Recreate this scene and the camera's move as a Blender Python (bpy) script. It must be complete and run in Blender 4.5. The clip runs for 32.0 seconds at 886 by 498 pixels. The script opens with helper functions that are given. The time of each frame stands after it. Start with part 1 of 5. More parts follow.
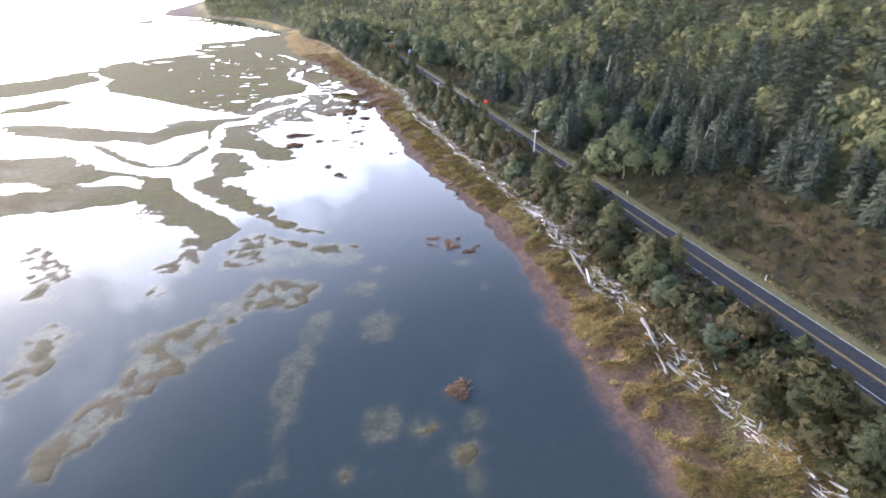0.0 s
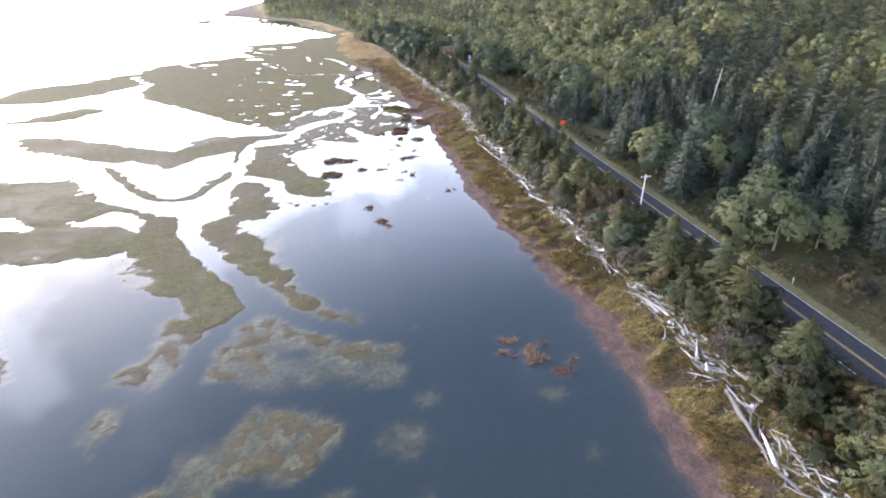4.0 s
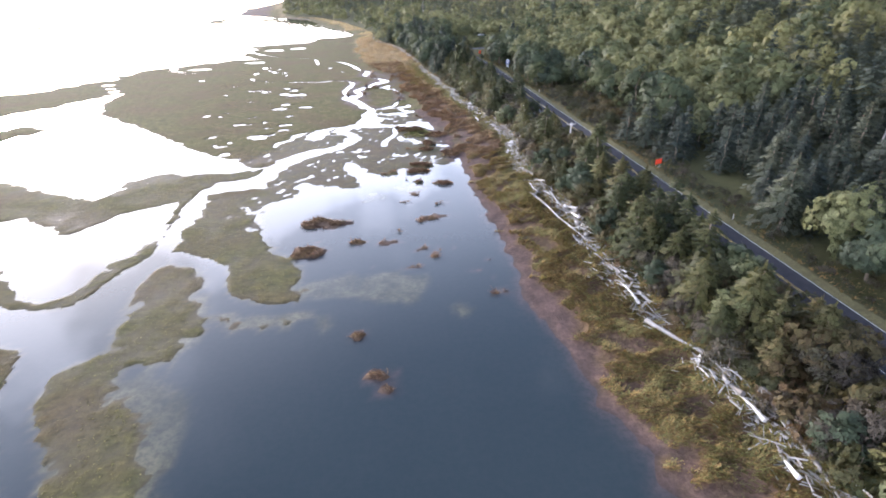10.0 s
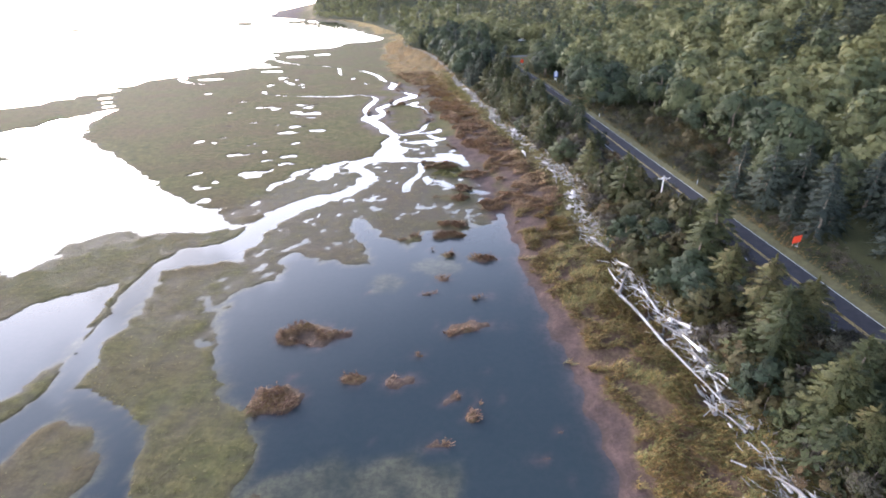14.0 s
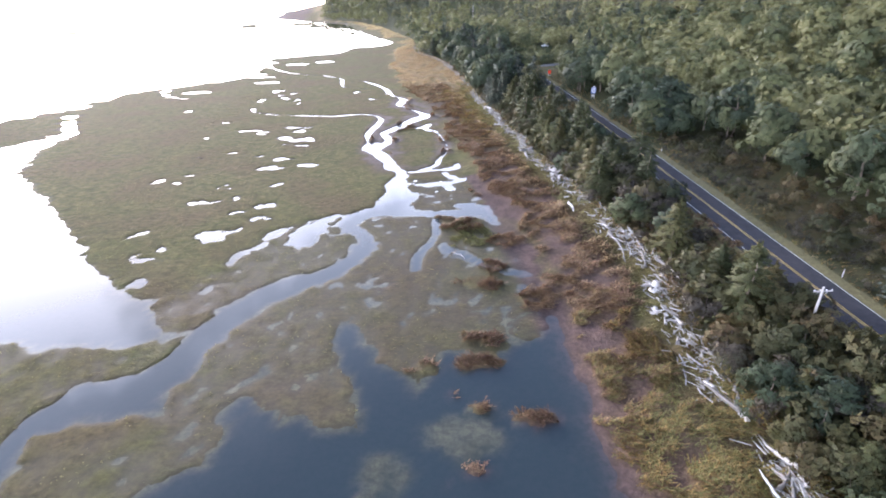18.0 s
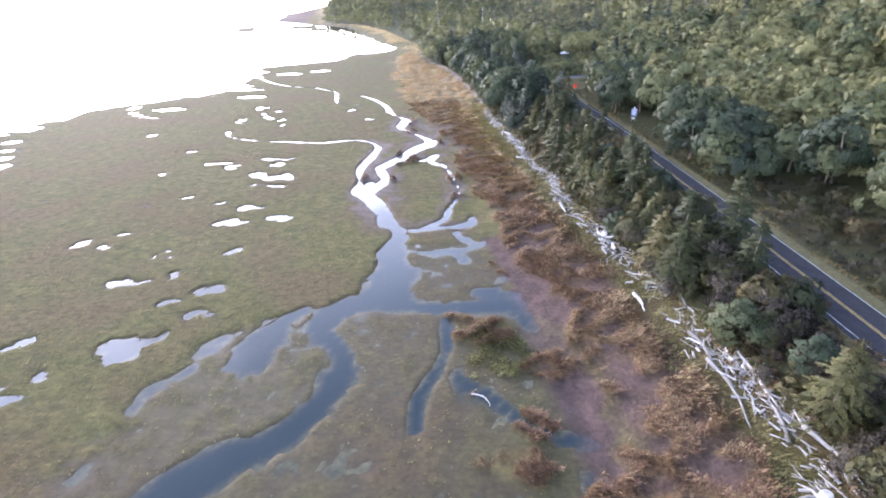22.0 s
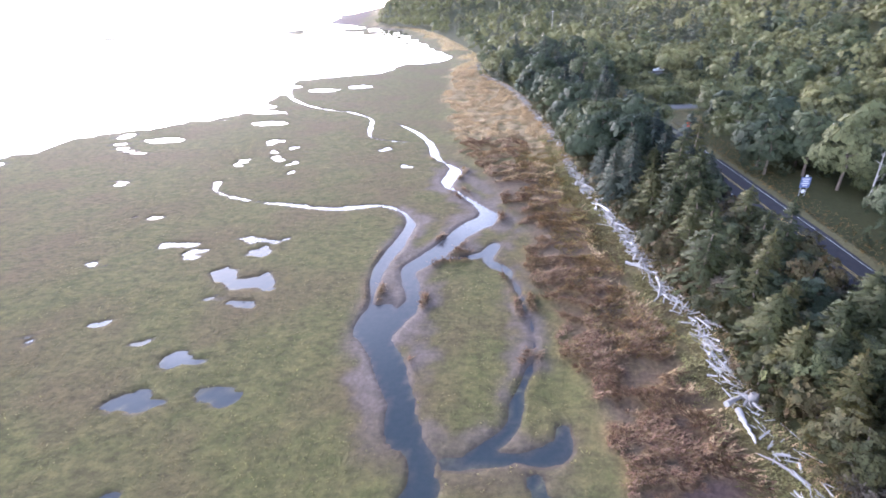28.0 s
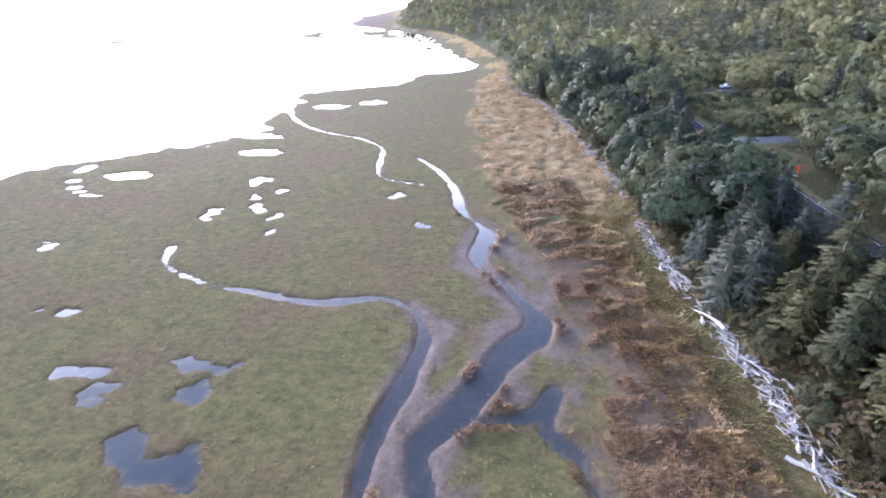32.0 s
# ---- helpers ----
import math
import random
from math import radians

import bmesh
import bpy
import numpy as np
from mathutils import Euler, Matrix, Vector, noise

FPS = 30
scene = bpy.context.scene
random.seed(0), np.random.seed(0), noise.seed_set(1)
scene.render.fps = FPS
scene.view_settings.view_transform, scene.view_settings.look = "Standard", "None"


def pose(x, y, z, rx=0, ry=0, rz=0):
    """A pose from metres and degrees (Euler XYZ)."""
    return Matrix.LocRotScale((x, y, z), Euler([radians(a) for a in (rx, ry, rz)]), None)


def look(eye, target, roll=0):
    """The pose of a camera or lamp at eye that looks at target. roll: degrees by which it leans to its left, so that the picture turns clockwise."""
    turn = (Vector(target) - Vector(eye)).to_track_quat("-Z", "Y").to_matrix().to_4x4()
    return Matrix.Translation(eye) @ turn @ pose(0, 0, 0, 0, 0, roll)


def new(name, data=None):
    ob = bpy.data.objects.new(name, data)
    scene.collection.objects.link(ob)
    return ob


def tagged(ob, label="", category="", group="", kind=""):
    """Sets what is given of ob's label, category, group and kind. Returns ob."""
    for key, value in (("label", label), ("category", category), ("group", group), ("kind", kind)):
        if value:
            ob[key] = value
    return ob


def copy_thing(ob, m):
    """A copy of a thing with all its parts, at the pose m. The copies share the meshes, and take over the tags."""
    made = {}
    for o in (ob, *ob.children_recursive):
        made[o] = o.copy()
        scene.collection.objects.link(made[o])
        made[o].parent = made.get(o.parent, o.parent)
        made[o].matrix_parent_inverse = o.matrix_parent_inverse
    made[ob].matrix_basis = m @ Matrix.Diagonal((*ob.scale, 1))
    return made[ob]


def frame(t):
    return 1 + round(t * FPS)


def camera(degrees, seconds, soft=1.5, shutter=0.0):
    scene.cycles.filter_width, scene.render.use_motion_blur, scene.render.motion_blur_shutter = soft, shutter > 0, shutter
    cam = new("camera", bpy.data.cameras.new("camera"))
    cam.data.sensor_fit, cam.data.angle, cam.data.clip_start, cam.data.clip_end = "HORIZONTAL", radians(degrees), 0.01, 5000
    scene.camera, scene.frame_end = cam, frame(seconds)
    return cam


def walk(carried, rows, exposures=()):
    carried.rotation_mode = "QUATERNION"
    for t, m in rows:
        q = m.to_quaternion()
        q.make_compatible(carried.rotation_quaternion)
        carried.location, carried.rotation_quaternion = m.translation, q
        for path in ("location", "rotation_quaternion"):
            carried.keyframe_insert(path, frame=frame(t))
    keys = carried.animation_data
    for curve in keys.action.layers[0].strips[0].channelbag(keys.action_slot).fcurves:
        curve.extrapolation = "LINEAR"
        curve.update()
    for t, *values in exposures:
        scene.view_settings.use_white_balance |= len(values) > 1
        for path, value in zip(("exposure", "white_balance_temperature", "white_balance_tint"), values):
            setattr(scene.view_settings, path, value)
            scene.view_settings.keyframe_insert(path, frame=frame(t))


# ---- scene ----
cam = camera(80.4, 32.0, soft=1.8)
METRES, EYE, TILT, LEAN, TURN = 339.3, 56.8, 0.0, 0.0, -15.1
ROWS = [
    (0.0, 0.0, 0.0, 0.0, -0.22, -27.37, 0.42),
    (0.5, -0.0, 0.0161, -0.0006, 3.17, -27.32, 0.5),
    (1.0, -0.0012, 0.0319, -0.0007, 3.93, -27.31, 0.51),
    (1.5, -0.0031, 0.0476, -0.0008, 4.36, -27.31, 0.51),
    (2.0, -0.0056, 0.0635, -0.001, 4.65, -27.31, 0.5),
    (2.5, -0.0085, 0.0793, -0.0012, 4.87, -27.28, 0.51),
    (3.0, -0.0115, 0.0948, -0.0016, 5.07, -27.25, 0.5),
    (3.5, -0.0147, 0.1097, -0.003, 5.24, -27.23, 0.5),
    (5.5, -0.0259, 0.1707, -0.015, 5.87, -27.19, 0.53),
    (6.0, -0.0286, 0.1865, -0.018, 5.98, -27.17, 0.55),
    (6.5, -0.031, 0.2027, -0.0207, 6.15, -27.19, 0.59),
    (7.0, -0.0334, 0.2192, -0.0227, 6.32, -27.18, 0.64),
    (7.5, -0.0355, 0.236, -0.0234, 6.49, -27.19, 0.68),
    (8.0, -0.038, 0.2529, -0.0238, 6.6, -27.19, 0.65),
    (8.5, -0.0405, 0.27, -0.0238, 7.03, -27.22, 0.66),
    (9.0, -0.0426, 0.2868, -0.0239, 7.54, -27.21, 0.74),
    (9.5, -0.0452, 0.3032, -0.0242, 7.75, -27.17, 0.75),
    (10.0, -0.0477, 0.3195, -0.0245, 7.99, -27.16, 0.76),
    (10.5, -0.0506, 0.3356, -0.0247, 8.31, -27.16, 0.79),
    (11.0, -0.0536, 0.3519, -0.0246, 8.48, -27.16, 0.79),
    (11.5, -0.0567, 0.368, -0.0245, 8.61, -27.17, 0.85),
    (12.0, -0.0596, 0.3841, -0.0247, 8.73, -27.16, 0.88),
    (12.5, -0.0626, 0.3998, -0.0249, 9.77, -27.13, 0.91),
    (13.0, -0.0655, 0.4151, -0.0252, 10.53, -27.11, 0.96),
    (13.5, -0.0685, 0.4301, -0.0255, 11.06, -27.08, 0.94),
    (14.0, -0.0719, 0.4451, -0.0258, 11.39, -27.06, 0.94),
    (14.5, -0.0755, 0.4601, -0.0259, 11.71, -27.02, 0.97),
    (16.5, -0.0916, 0.5199, -0.0256, 12.24, -27.07, 1.05),
    (17.0, -0.0955, 0.5347, -0.0257, 12.34, -27.08, 1.1),
    (17.5, -0.0996, 0.5494, -0.0257, 12.44, -27.07, 1.1),
    (18.0, -0.1036, 0.5638, -0.0261, 12.52, -27.05, 1.09),
    (18.5, -0.1075, 0.5779, -0.0263, 12.59, -27.03, 1.11),
    (19.0, -0.1113, 0.5923, -0.0264, 12.69, -27.02, 1.11),
    (19.5, -0.115, 0.6066, -0.0265, 12.78, -27.0, 1.15),
    (20.0, -0.1188, 0.6208, -0.0265, 12.81, -27.02, 1.19),
    (20.5, -0.1224, 0.6348, -0.0265, 12.89, -27.01, 1.19),
    (21.0, -0.1257, 0.649, -0.0269, 12.98, -26.97, 1.16),
    (21.5, -0.1292, 0.6628, -0.0268, 13.01, -26.97, 1.18),
    (22.0, -0.1323, 0.6771, -0.0271, 13.14, -26.94, 1.22),
    (22.5, -0.1359, 0.6913, -0.027, 13.18, -26.96, 1.24),
    (23.0, -0.1394, 0.7056, -0.0272, 13.25, -26.95, 1.23),
    (23.5, -0.1427, 0.7199, -0.0272, 13.31, -26.94, 1.21),
    (24.0, -0.146, 0.7343, -0.0272, 13.39, -26.97, 1.24),
    (24.5, -0.1494, 0.749, -0.0272, 13.46, -26.96, 1.23),
    (26.5, -0.1662, 0.8069, -0.0269, 16.05, -26.92, 1.27),
    (27.0, -0.1712, 0.8218, -0.0268, 16.94, -26.89, 1.27),
    (27.5, -0.1763, 0.8369, -0.0267, 18.05, -26.86, 1.28),
    (28.0, -0.1816, 0.8521, -0.0268, 19.15, -26.83, 1.27),
    (28.5, -0.1871, 0.8672, -0.0267, 19.83, -26.81, 1.28),
    (29.0, -0.1928, 0.8819, -0.0267, 20.26, -26.78, 1.26),
    (29.5, -0.1987, 0.8966, -0.0268, 20.61, -26.77, 1.27),
    (30.0, -0.2045, 0.9111, -0.0268, 20.84, -26.75, 1.29),
    (30.5, -0.2105, 0.9256, -0.027, 21.04, -26.72, 1.26),
    (31.0, -0.2162, 0.9399, -0.027, 21.18, -26.75, 1.29),
    (31.5, -0.2219, 0.9541, -0.0272, 21.32, -26.76, 1.31),
    (32.0, -0.2274, 0.9685, -0.0266, 21.48, -26.78, 1.3),
]
walk(cam, [(t, pose(0, 0, EYE, TILT, LEAN, TURN) @ pose(METRES * x, METRES * y, METRES * z, 90 + pitch, roll, yaw)) for t, x, y, z, yaw, pitch, roll in ROWS], [(0.0, 0.74, 5580, 20), (6.0, 0.72, 5580, 20), (10.0, 0.56, 5580, 20), (17.0, 0.6, 5480, 21), (23.0, 0.92, 5290, 24), (28.0, 0.95, 5210, 26), (32.0, 0.8, 5160, 27)])

# ---- world, sun ----
SUN_AZ, SUN_EL = 33.0, 11.0          # degrees left of +y, degrees above the horizon
world = bpy.data.worlds.new("sky")
scene.world = world
world.use_nodes = True
wn, wl = world.node_tree.nodes, world.node_tree.links
bg = wn["Background"]
sky = wn.new("ShaderNodeTexSky")
sky.sky_type, sky.sun_disc = "NISHITA", False
sky.sun_elevation, sky.sun_rotation = radians(SUN_EL), radians(-SUN_AZ)
sky.air_density, sky.dust_density, sky.ozone_density = 1.0, 1.6, 1.5
sky_n = lambda kind: wn.new("ShaderNode" + kind)


def sky_math(op, a, b=0.0):
    nd = sky_n("Math")
    nd.operation = op
    for sock, v in zip(nd.inputs, (a, b)):
        if isinstance(v, (int, float)):
            sock.default_value = v
        else:
            wl.new(v, sock)
    return nd.outputs[0]


def sky_noise(scale, detail, rough):
    nd = sky_n("TexNoise")
    nd.inputs["Scale"].default_value, nd.inputs["Detail"].default_value, nd.inputs["Roughness"].default_value = scale, detail, rough
    wl.new(co.outputs["Generated"], nd.inputs["Vector"])
    return nd.outputs["Fac"]


def sky_range(v, lo, hi):
    nd = sky_n("MapRange")
    nd.interpolation_type = "SMOOTHSTEP"
    nd.inputs["From Min"].default_value, nd.inputs["From Max"].default_value = lo, hi
    wl.new(v, nd.inputs["Value"])
    return nd.outputs[0]


co, sp = sky_n("TexCoord"), sky_n("SeparateXYZ")
wl.new(co.outputs["Generated"], sp.inputs[0])
# a bank of cloud over the bay, standing higher on the sun's side, with loose puffs above it
edge = sky_math("SUBTRACT", sky_math("SUBTRACT", 0.38, sky_math("MULTIPLY", sp.outputs["X"], 0.32)), sp.outputs["Z"])
glare = sky_math("MULTIPLY", sky_range(edge, -0.3, 0.04), 0.42)
edge = sky_math("ADD", edge, sky_math("MULTIPLY", sky_math("SUBTRACT", sky_noise(4.2, 5, 0.55), 0.5), 0.42))
bank_of_cloud = sky_range(edge, -0.03, 0.09)
puffs = sky_math("MULTIPLY", sky_range(sky_noise(7.0, 4, 0.5), 0.55, 0.7), sky_range(sp.outputs["Z"], 0.78, 0.5))
veil = sky_math("ADD", 0.01, sky_math("MULTIPLY", sky_range(sp.outputs["Z"], 0.85, 0.25), 0.09))
cover = sky_math("ADD", sky_math("MAXIMUM", bank_of_cloud, sky_math("ADD", veil, glare)), sky_math("MULTIPLY", puffs, 0.2))
cm = sky_n("Mix")
cm.data_type, cm.blend_type = "RGBA", "ADD"
wl.new(cover, cm.inputs[0])
wl.new(sky.outputs[0], cm.inputs[6])
cm.inputs[7].default_value = (14.5, 14.0, 13.6, 1)
wl.new(cm.outputs[2], bg.inputs[0])
bg.inputs[1].default_value = 0.27
sun = new("sun", bpy.data.lights.new("sun", "SUN"))
sun.data.energy, sun.data.angle, sun.data.color = 3.4, radians(2.0), (1.0, 0.87, 0.7)
az, el = radians(SUN_AZ), radians(SUN_EL)
sun.matrix_world = look((0, 0, 100), (100 * math.sin(az) * math.cos(el), -100 * math.cos(az) * math.cos(el), 100 - 100 * math.sin(el)))

# ---- materials ----


class Shade:
    """A small builder of node materials."""

    def __init__(self, name, rough=0.8, metal=0.0, spec=0.5):
        self.m = bpy.data.materials.new(name)
        self.m.use_nodes = True
        self.t = self.m.node_tree
        self.b = self.t.nodes["Principled BSDF"]
        self.b.inputs["Roughness"].default_value = rough
        self.b.inputs["Metallic"].default_value = metal
        self.b.inputs["Specular IOR Level"].default_value = spec

    def n(self, kind, **props):
        nd = self.t.nodes.new(kind)
        for k, v in props.items():
            nd.inputs[k.replace("_", " ")].default_value = v
        return nd

    def link(self, a, b):
        self.t.links.new(a, b)

    def noise(self, scale, detail=4.0, rough=0.6, coord="world", stretch=None):
        if coord == "world":
            src = self.n("ShaderNodeNewGeometry").outputs["Position"]
        else:
            src = self.n("ShaderNodeTexCoord").outputs["Object"]
        if stretch:
            mp = self.n("ShaderNodeMapping")
            mp.inputs["Scale"].default_value = stretch
            self.link(src, mp.inputs[0])
            src = mp.outputs[0]
        nz = self.n("ShaderNodeTexNoise", Scale=scale, Detail=detail, Roughness=rough)
        self.link(src, nz.inputs["Vector"])
        return nz.outputs["Fac"]

    def ramp(self, fac, stops):
        r = self.n("ShaderNodeValToRGB")
        e = r.color_ramp.elements
        while len(e) < len(stops):
            e.new(0.5)
        for q, (p, c) in zip(e, stops):
            q.position, q.color = p, (*c, 1) if len(c) == 3 else c
        self.link(fac, r.inputs[0])
        return r.outputs[0]

    def mix(self, fac, a, b, mode="MIX"):
        x = self.n("ShaderNodeMix")
        x.data_type, x.blend_type = "RGBA", mode
        for sock, v in ((x.inputs[0], fac), (x.inputs[6], a), (x.inputs[7], b)):
            if isinstance(v, (int, float)):
                sock.default_value = v
            elif isinstance(v, tuple):
                sock.default_value = (*v, 1)
            else:
                self.link(v, sock)
        return x.outputs[2]

    def attr(self, name):
        a = self.n("ShaderNodeAttribute")
        a.attribute_name = name
        return a.outputs["Fac"]

    def math(self, op, a, b=0.0):
        x = self.n("ShaderNodeMath")
        x.operation = op
        for sock, v in zip(x.inputs, (a, b)):
            if isinstance(v, (int, float)):
                sock.default_value = v
            else:
                self.link(v, sock)
        return x.outputs[0]

    def rand(self):
        return self.n("ShaderNodeObjectInfo").outputs["Random"]

    def island(self):
        return self.n("ShaderNodeNewGeometry").outputs["Random Per Island"]

    def bump(self, fac, strength=0.4, dist=0.05):
        bp = self.n("ShaderNodeBump", Strength=strength, Distance=dist)
        self.link(fac, bp.inputs["Height"])
        self.link(bp.outputs[0], self.b.inputs["Normal"])

    def color(self, c):
        self.link(c, self.b.inputs["Base Color"])
        return self

    def set(self, key, v):
        if isinstance(v, (int, float)):
            self.b.inputs[key].default_value = v
        else:
            self.link(v, self.b.inputs[key])
        return self


def ground_material():
    s = Shade("marsh_ground", 0.9, spec=0.08)
    fine, mid, big = s.noise(1.6, 6, 0.7), s.noise(0.35, 5, 0.65), s.noise(0.05, 4, 0.6)
    mud = s.mix(fine, (0.05, 0.034, 0.032), (0.09, 0.063, 0.056))
    mud = s.mix(s.ramp(mid, [(0.42, (0, 0, 0)), (0.6, (1, 1, 1))]), mud, (0.11, 0.073, 0.066))
    mud = s.mix(s.attr("silt"), mud, s.mix(mid, (0.075, 0.058, 0.053), (0.24, 0.195, 0.17)))
    green = s.mix(s.ramp(mid, [(0.35, (0, 0, 0)), (0.7, (1, 1, 1))]), (0.083, 0.085, 0.03), (0.147, 0.132, 0.05))
    green = s.mix(s.ramp(big, [(0.42, (0, 0, 0)), (0.66, (0.9, 0.9, 0.9))]), green, (0.118, 0.088, 0.045))
    tuss = s.noise(0.75, 4, 0.6, stretch=(0.8, 1.3, 1))
    green = s.mix(s.ramp(tuss, [(0.36, (0, 0, 0)), (0.56, (1, 1, 1))]), s.mix(0.5, green, (0.045, 0.04, 0.02)), green)
    gold = s.mix(s.ramp(mid, [(0.35, (0, 0, 0)), (0.68, (1, 1, 1))]), (0.16, 0.105, 0.04), (0.1, 0.056, 0.036))
    gold = s.mix(s.ramp(fine, [(0.45, (0, 0, 0)), (0.8, (1, 1, 1))]), gold, (0.27, 0.19, 0.09))
    # far tan grass, its colour lifted to carry the glare over the shore ahead
    gold = s.mix(s.attr("glare_straw"), gold, s.mix(mid, (0.2, 0.145, 0.075), (0.4, 0.3, 0.16)))
    # woodland floor, colour darkened to stand for shade in the gaps between crowns
    wood = s.mix(mid, (0.042, 0.05, 0.021), (0.085, 0.083, 0.036))
    verge = s.mix(mid, (0.105, 0.1, 0.042), (0.18, 0.155, 0.078))
    c = s.mix(s.attr("green"), mud, green)
    c = s.mix(s.attr("gold"), c, gold)
    c = s.mix(s.attr("wood"), c, wood)
    c = s.mix(s.math("MINIMUM", s.attr("verge"), 1.0), c, verge)
    c = s.mix(s.math("MULTIPLY", s.math("SUBTRACT", s.math("MAXIMUM", s.attr("verge"), 1.0), 1.0), 1.0), c, s.mix(fine, (0.11, 0.11, 0.112), (0.19, 0.188, 0.185)))
    cov = (s.mix(s.ramp(fine, [(0.38, (0.0, 0.0, 0.0)), (0.66, (1, 1, 1))]), s.mix(0.42, c, (0.03, 0.025, 0.015)), c))
    wet = s.attr("wet")
    s.color(s.mix(wet, cov, s.mix(1.0, cov, (0.44, 0.42, 0.41), "MULTIPLY")))
    s.set("Roughness", s.math("SUBTRACT", 0.95, s.math("MULTIPLY", wet, 0.2)))
    s.set("Specular IOR Level", s.math("ADD", 0.08, s.math("MULTIPLY", wet, 0.18)))
    s.bump(s.math("ADD", fine, mid), 0.9, 0.28)
    s.link(s.math("SUBTRACT", 0.95, s.math("MULTIPLY", wet, 0.9)), s.t.nodes["Bump"].inputs["Strength"])
    return s.m


def water_material():
    """Silty tidal water: the bed tints the shallows, the surface mirrors the sky."""
    s = Shade("tidal_water", 0.02, spec=0.5)
    s.b.inputs["IOR"].default_value = 1.333
    fine, mid = s.noise(1.1, 5, 0.7), s.noise(0.22, 4, 0.6)
    bed = s.mix(s.attr("green"), s.mix(mid, (0.052, 0.042, 0.042), (0.092, 0.07, 0.064)), s.mix(s.ramp(mid, [(0.38, (0, 0, 0)), (0.62, (1, 1, 1))]), (0.06, 0.058, 0.036), (0.118, 0.108, 0.064)))
    bed = s.mix(s.ramp(fine, [(0.4, (0, 0, 0)), (0.58, (1, 1, 1))]), s.mix(0.5, bed, (0.03, 0.03, 0.026)), bed)
    deep = s.mix(s.noise(0.03, 3, 0.6), (0.013, 0.024, 0.029), (0.022, 0.034, 0.038))
    s.color(s.mix(s.math("EXPONENT", s.math("MULTIPLY", s.attr("depth"), -4.6)), deep, bed))
    return s.m


GROUND, WATER = ground_material(), water_material()

# ---- the plan: shore, land and channels, in metres ----
SHORE = [(35, 0), (36, 35), (37.5, 55), (39.5, 78), (41.5, 99), (41.5, 123), (40, 140), (38.5, 150), (36.5, 165), (34.5, 177), (34, 200), (33.5, 225), (34, 250), (34, 272), (31, 300), (26, 320), (22, 345), (22, 400), (8, 440), (-6, 470), (-8, 560), (-10, 700), (-80, 950), (-140, 1020), (-200, 1400)]
REED = [(38, 0), (39.5, 36), (41, 50), (42.5, 67), (44, 80), (45.5, 98), (46, 120), (45, 135), (42.5, 151), (41, 165), (40, 183), (39.5, 207), (37.5, 235), (38, 250), (38, 272), (37, 300), (33, 320), (30, 345), (24, 400), (14, 440), (4, 470), (0, 560), (0, 700), (-70, 950), (-130, 1020), (-190, 1400)]
DRIFT = [(54, 0), (54, 30), (53, 54), (54, 68), (54.5, 85), (56.5, 109), (54.5, 125), (54, 145), (53.5, 158), (51.5, 173), (52, 196), (53, 210), (51.5, 229), (51, 243), (53, 261), (56, 273), (54, 289), (52, 308), (48.5, 335), (47, 350), (47.5, 360), (45, 375), (44, 395), (41.5, 412), (40, 433), (40, 459), (36, 500), (31, 545), (22, 580), (15, 600), (8, 700), (-30, 860), (-62, 950), (-122, 1020), (-182, 1400)]
MEADOW = [(-104, 348), (-72, 314), (-65, 306), (-46, 283), (-41, 278), (-32, 271), (-26, 274), (-22, 288), (-16, 302), (-5, 306), (3, 309), (5, 322), (8, 331), (14, 332), (24, 330), (32, 334), (60, 340), (60, 620), (20, 760), (0, 745), (-5, 687), (-48, 626), (-84, 602), (-84, 556), (-79, 531), (-87, 511), (-105, 490), (-127, 483), (-140, 455), (-133, 423), (-114, 392), (-111, 368)]
BANKS, SHOALS, SUNKEN, DROWNED, CHANNELS, POOLS, PONDS = [], [], [], [], [], [], []


def bank(*outline):
    BANKS.append(list(outline))


def shoal(*outline):
    SHOALS.append(list(outline))


def sunken(*outline):
    SUNKEN.append(list(outline))


def drowned(spot):
    DROWNED.append(spot)


def channel(*line):
    """A creek: plan points with half widths."""
    CHANNELS.append(list(line))


def pool(*outline):
    POOLS.append(list(outline))


def pond(spot):
    PONDS.append(spot)


# west bodies
bank((-145.5, 233.1), (-111.2, 220.2), (-100, 217.9), (-85.7, 220.9), (-68.1, 195.8), (-51.5, 182.5), (-39.6, 176.7), (-38.4, 165), (-29.9, 150.3), (-20.3, 137.5), (-16.1, 131.8), (-18.6, 125.6), (-25.2, 126.9), (-29.9, 131), (-31.9, 137.2), (-37.4, 140.8), (-38, 147.6), (-50, 158.9), (-61.1, 157.9), (-69.2, 156.5), (-79, 156.9), (-98.7, 155.2))
bank((-34.6, 193.8), (-31.7, 186.8), (-30, 178.1), (-33, 174.4), (-36.2, 171.8), (-35.4, 167.4), (-30.1, 158), (-25.4, 150.3), (-18.7, 142.2), (-13.2, 138.9), (-12.5, 142.5), (-17.5, 155.1), (-21.4, 162.7), (-26.7, 168.9), (-24.8, 173.2), (-18.6, 176.4), (-18.3, 180.9), (-20.8, 189.4), (-20.3, 196.3), (-23.9, 202), (-30, 203.6), (-34.2, 202.3))
bank((-31.7, 162.4), (-24.7, 160), (-16.6, 150), (-10.5, 141.6), (-7.9, 134.8), (-2.2, 128.1), (2.4, 124.1), (4.3, 120.8), (1.2, 121.4), (-3.6, 124.6), (-8.9, 129.3), (-14.1, 135.8), (-18, 142.1), (-23, 148.3), (-26.8, 153.9))
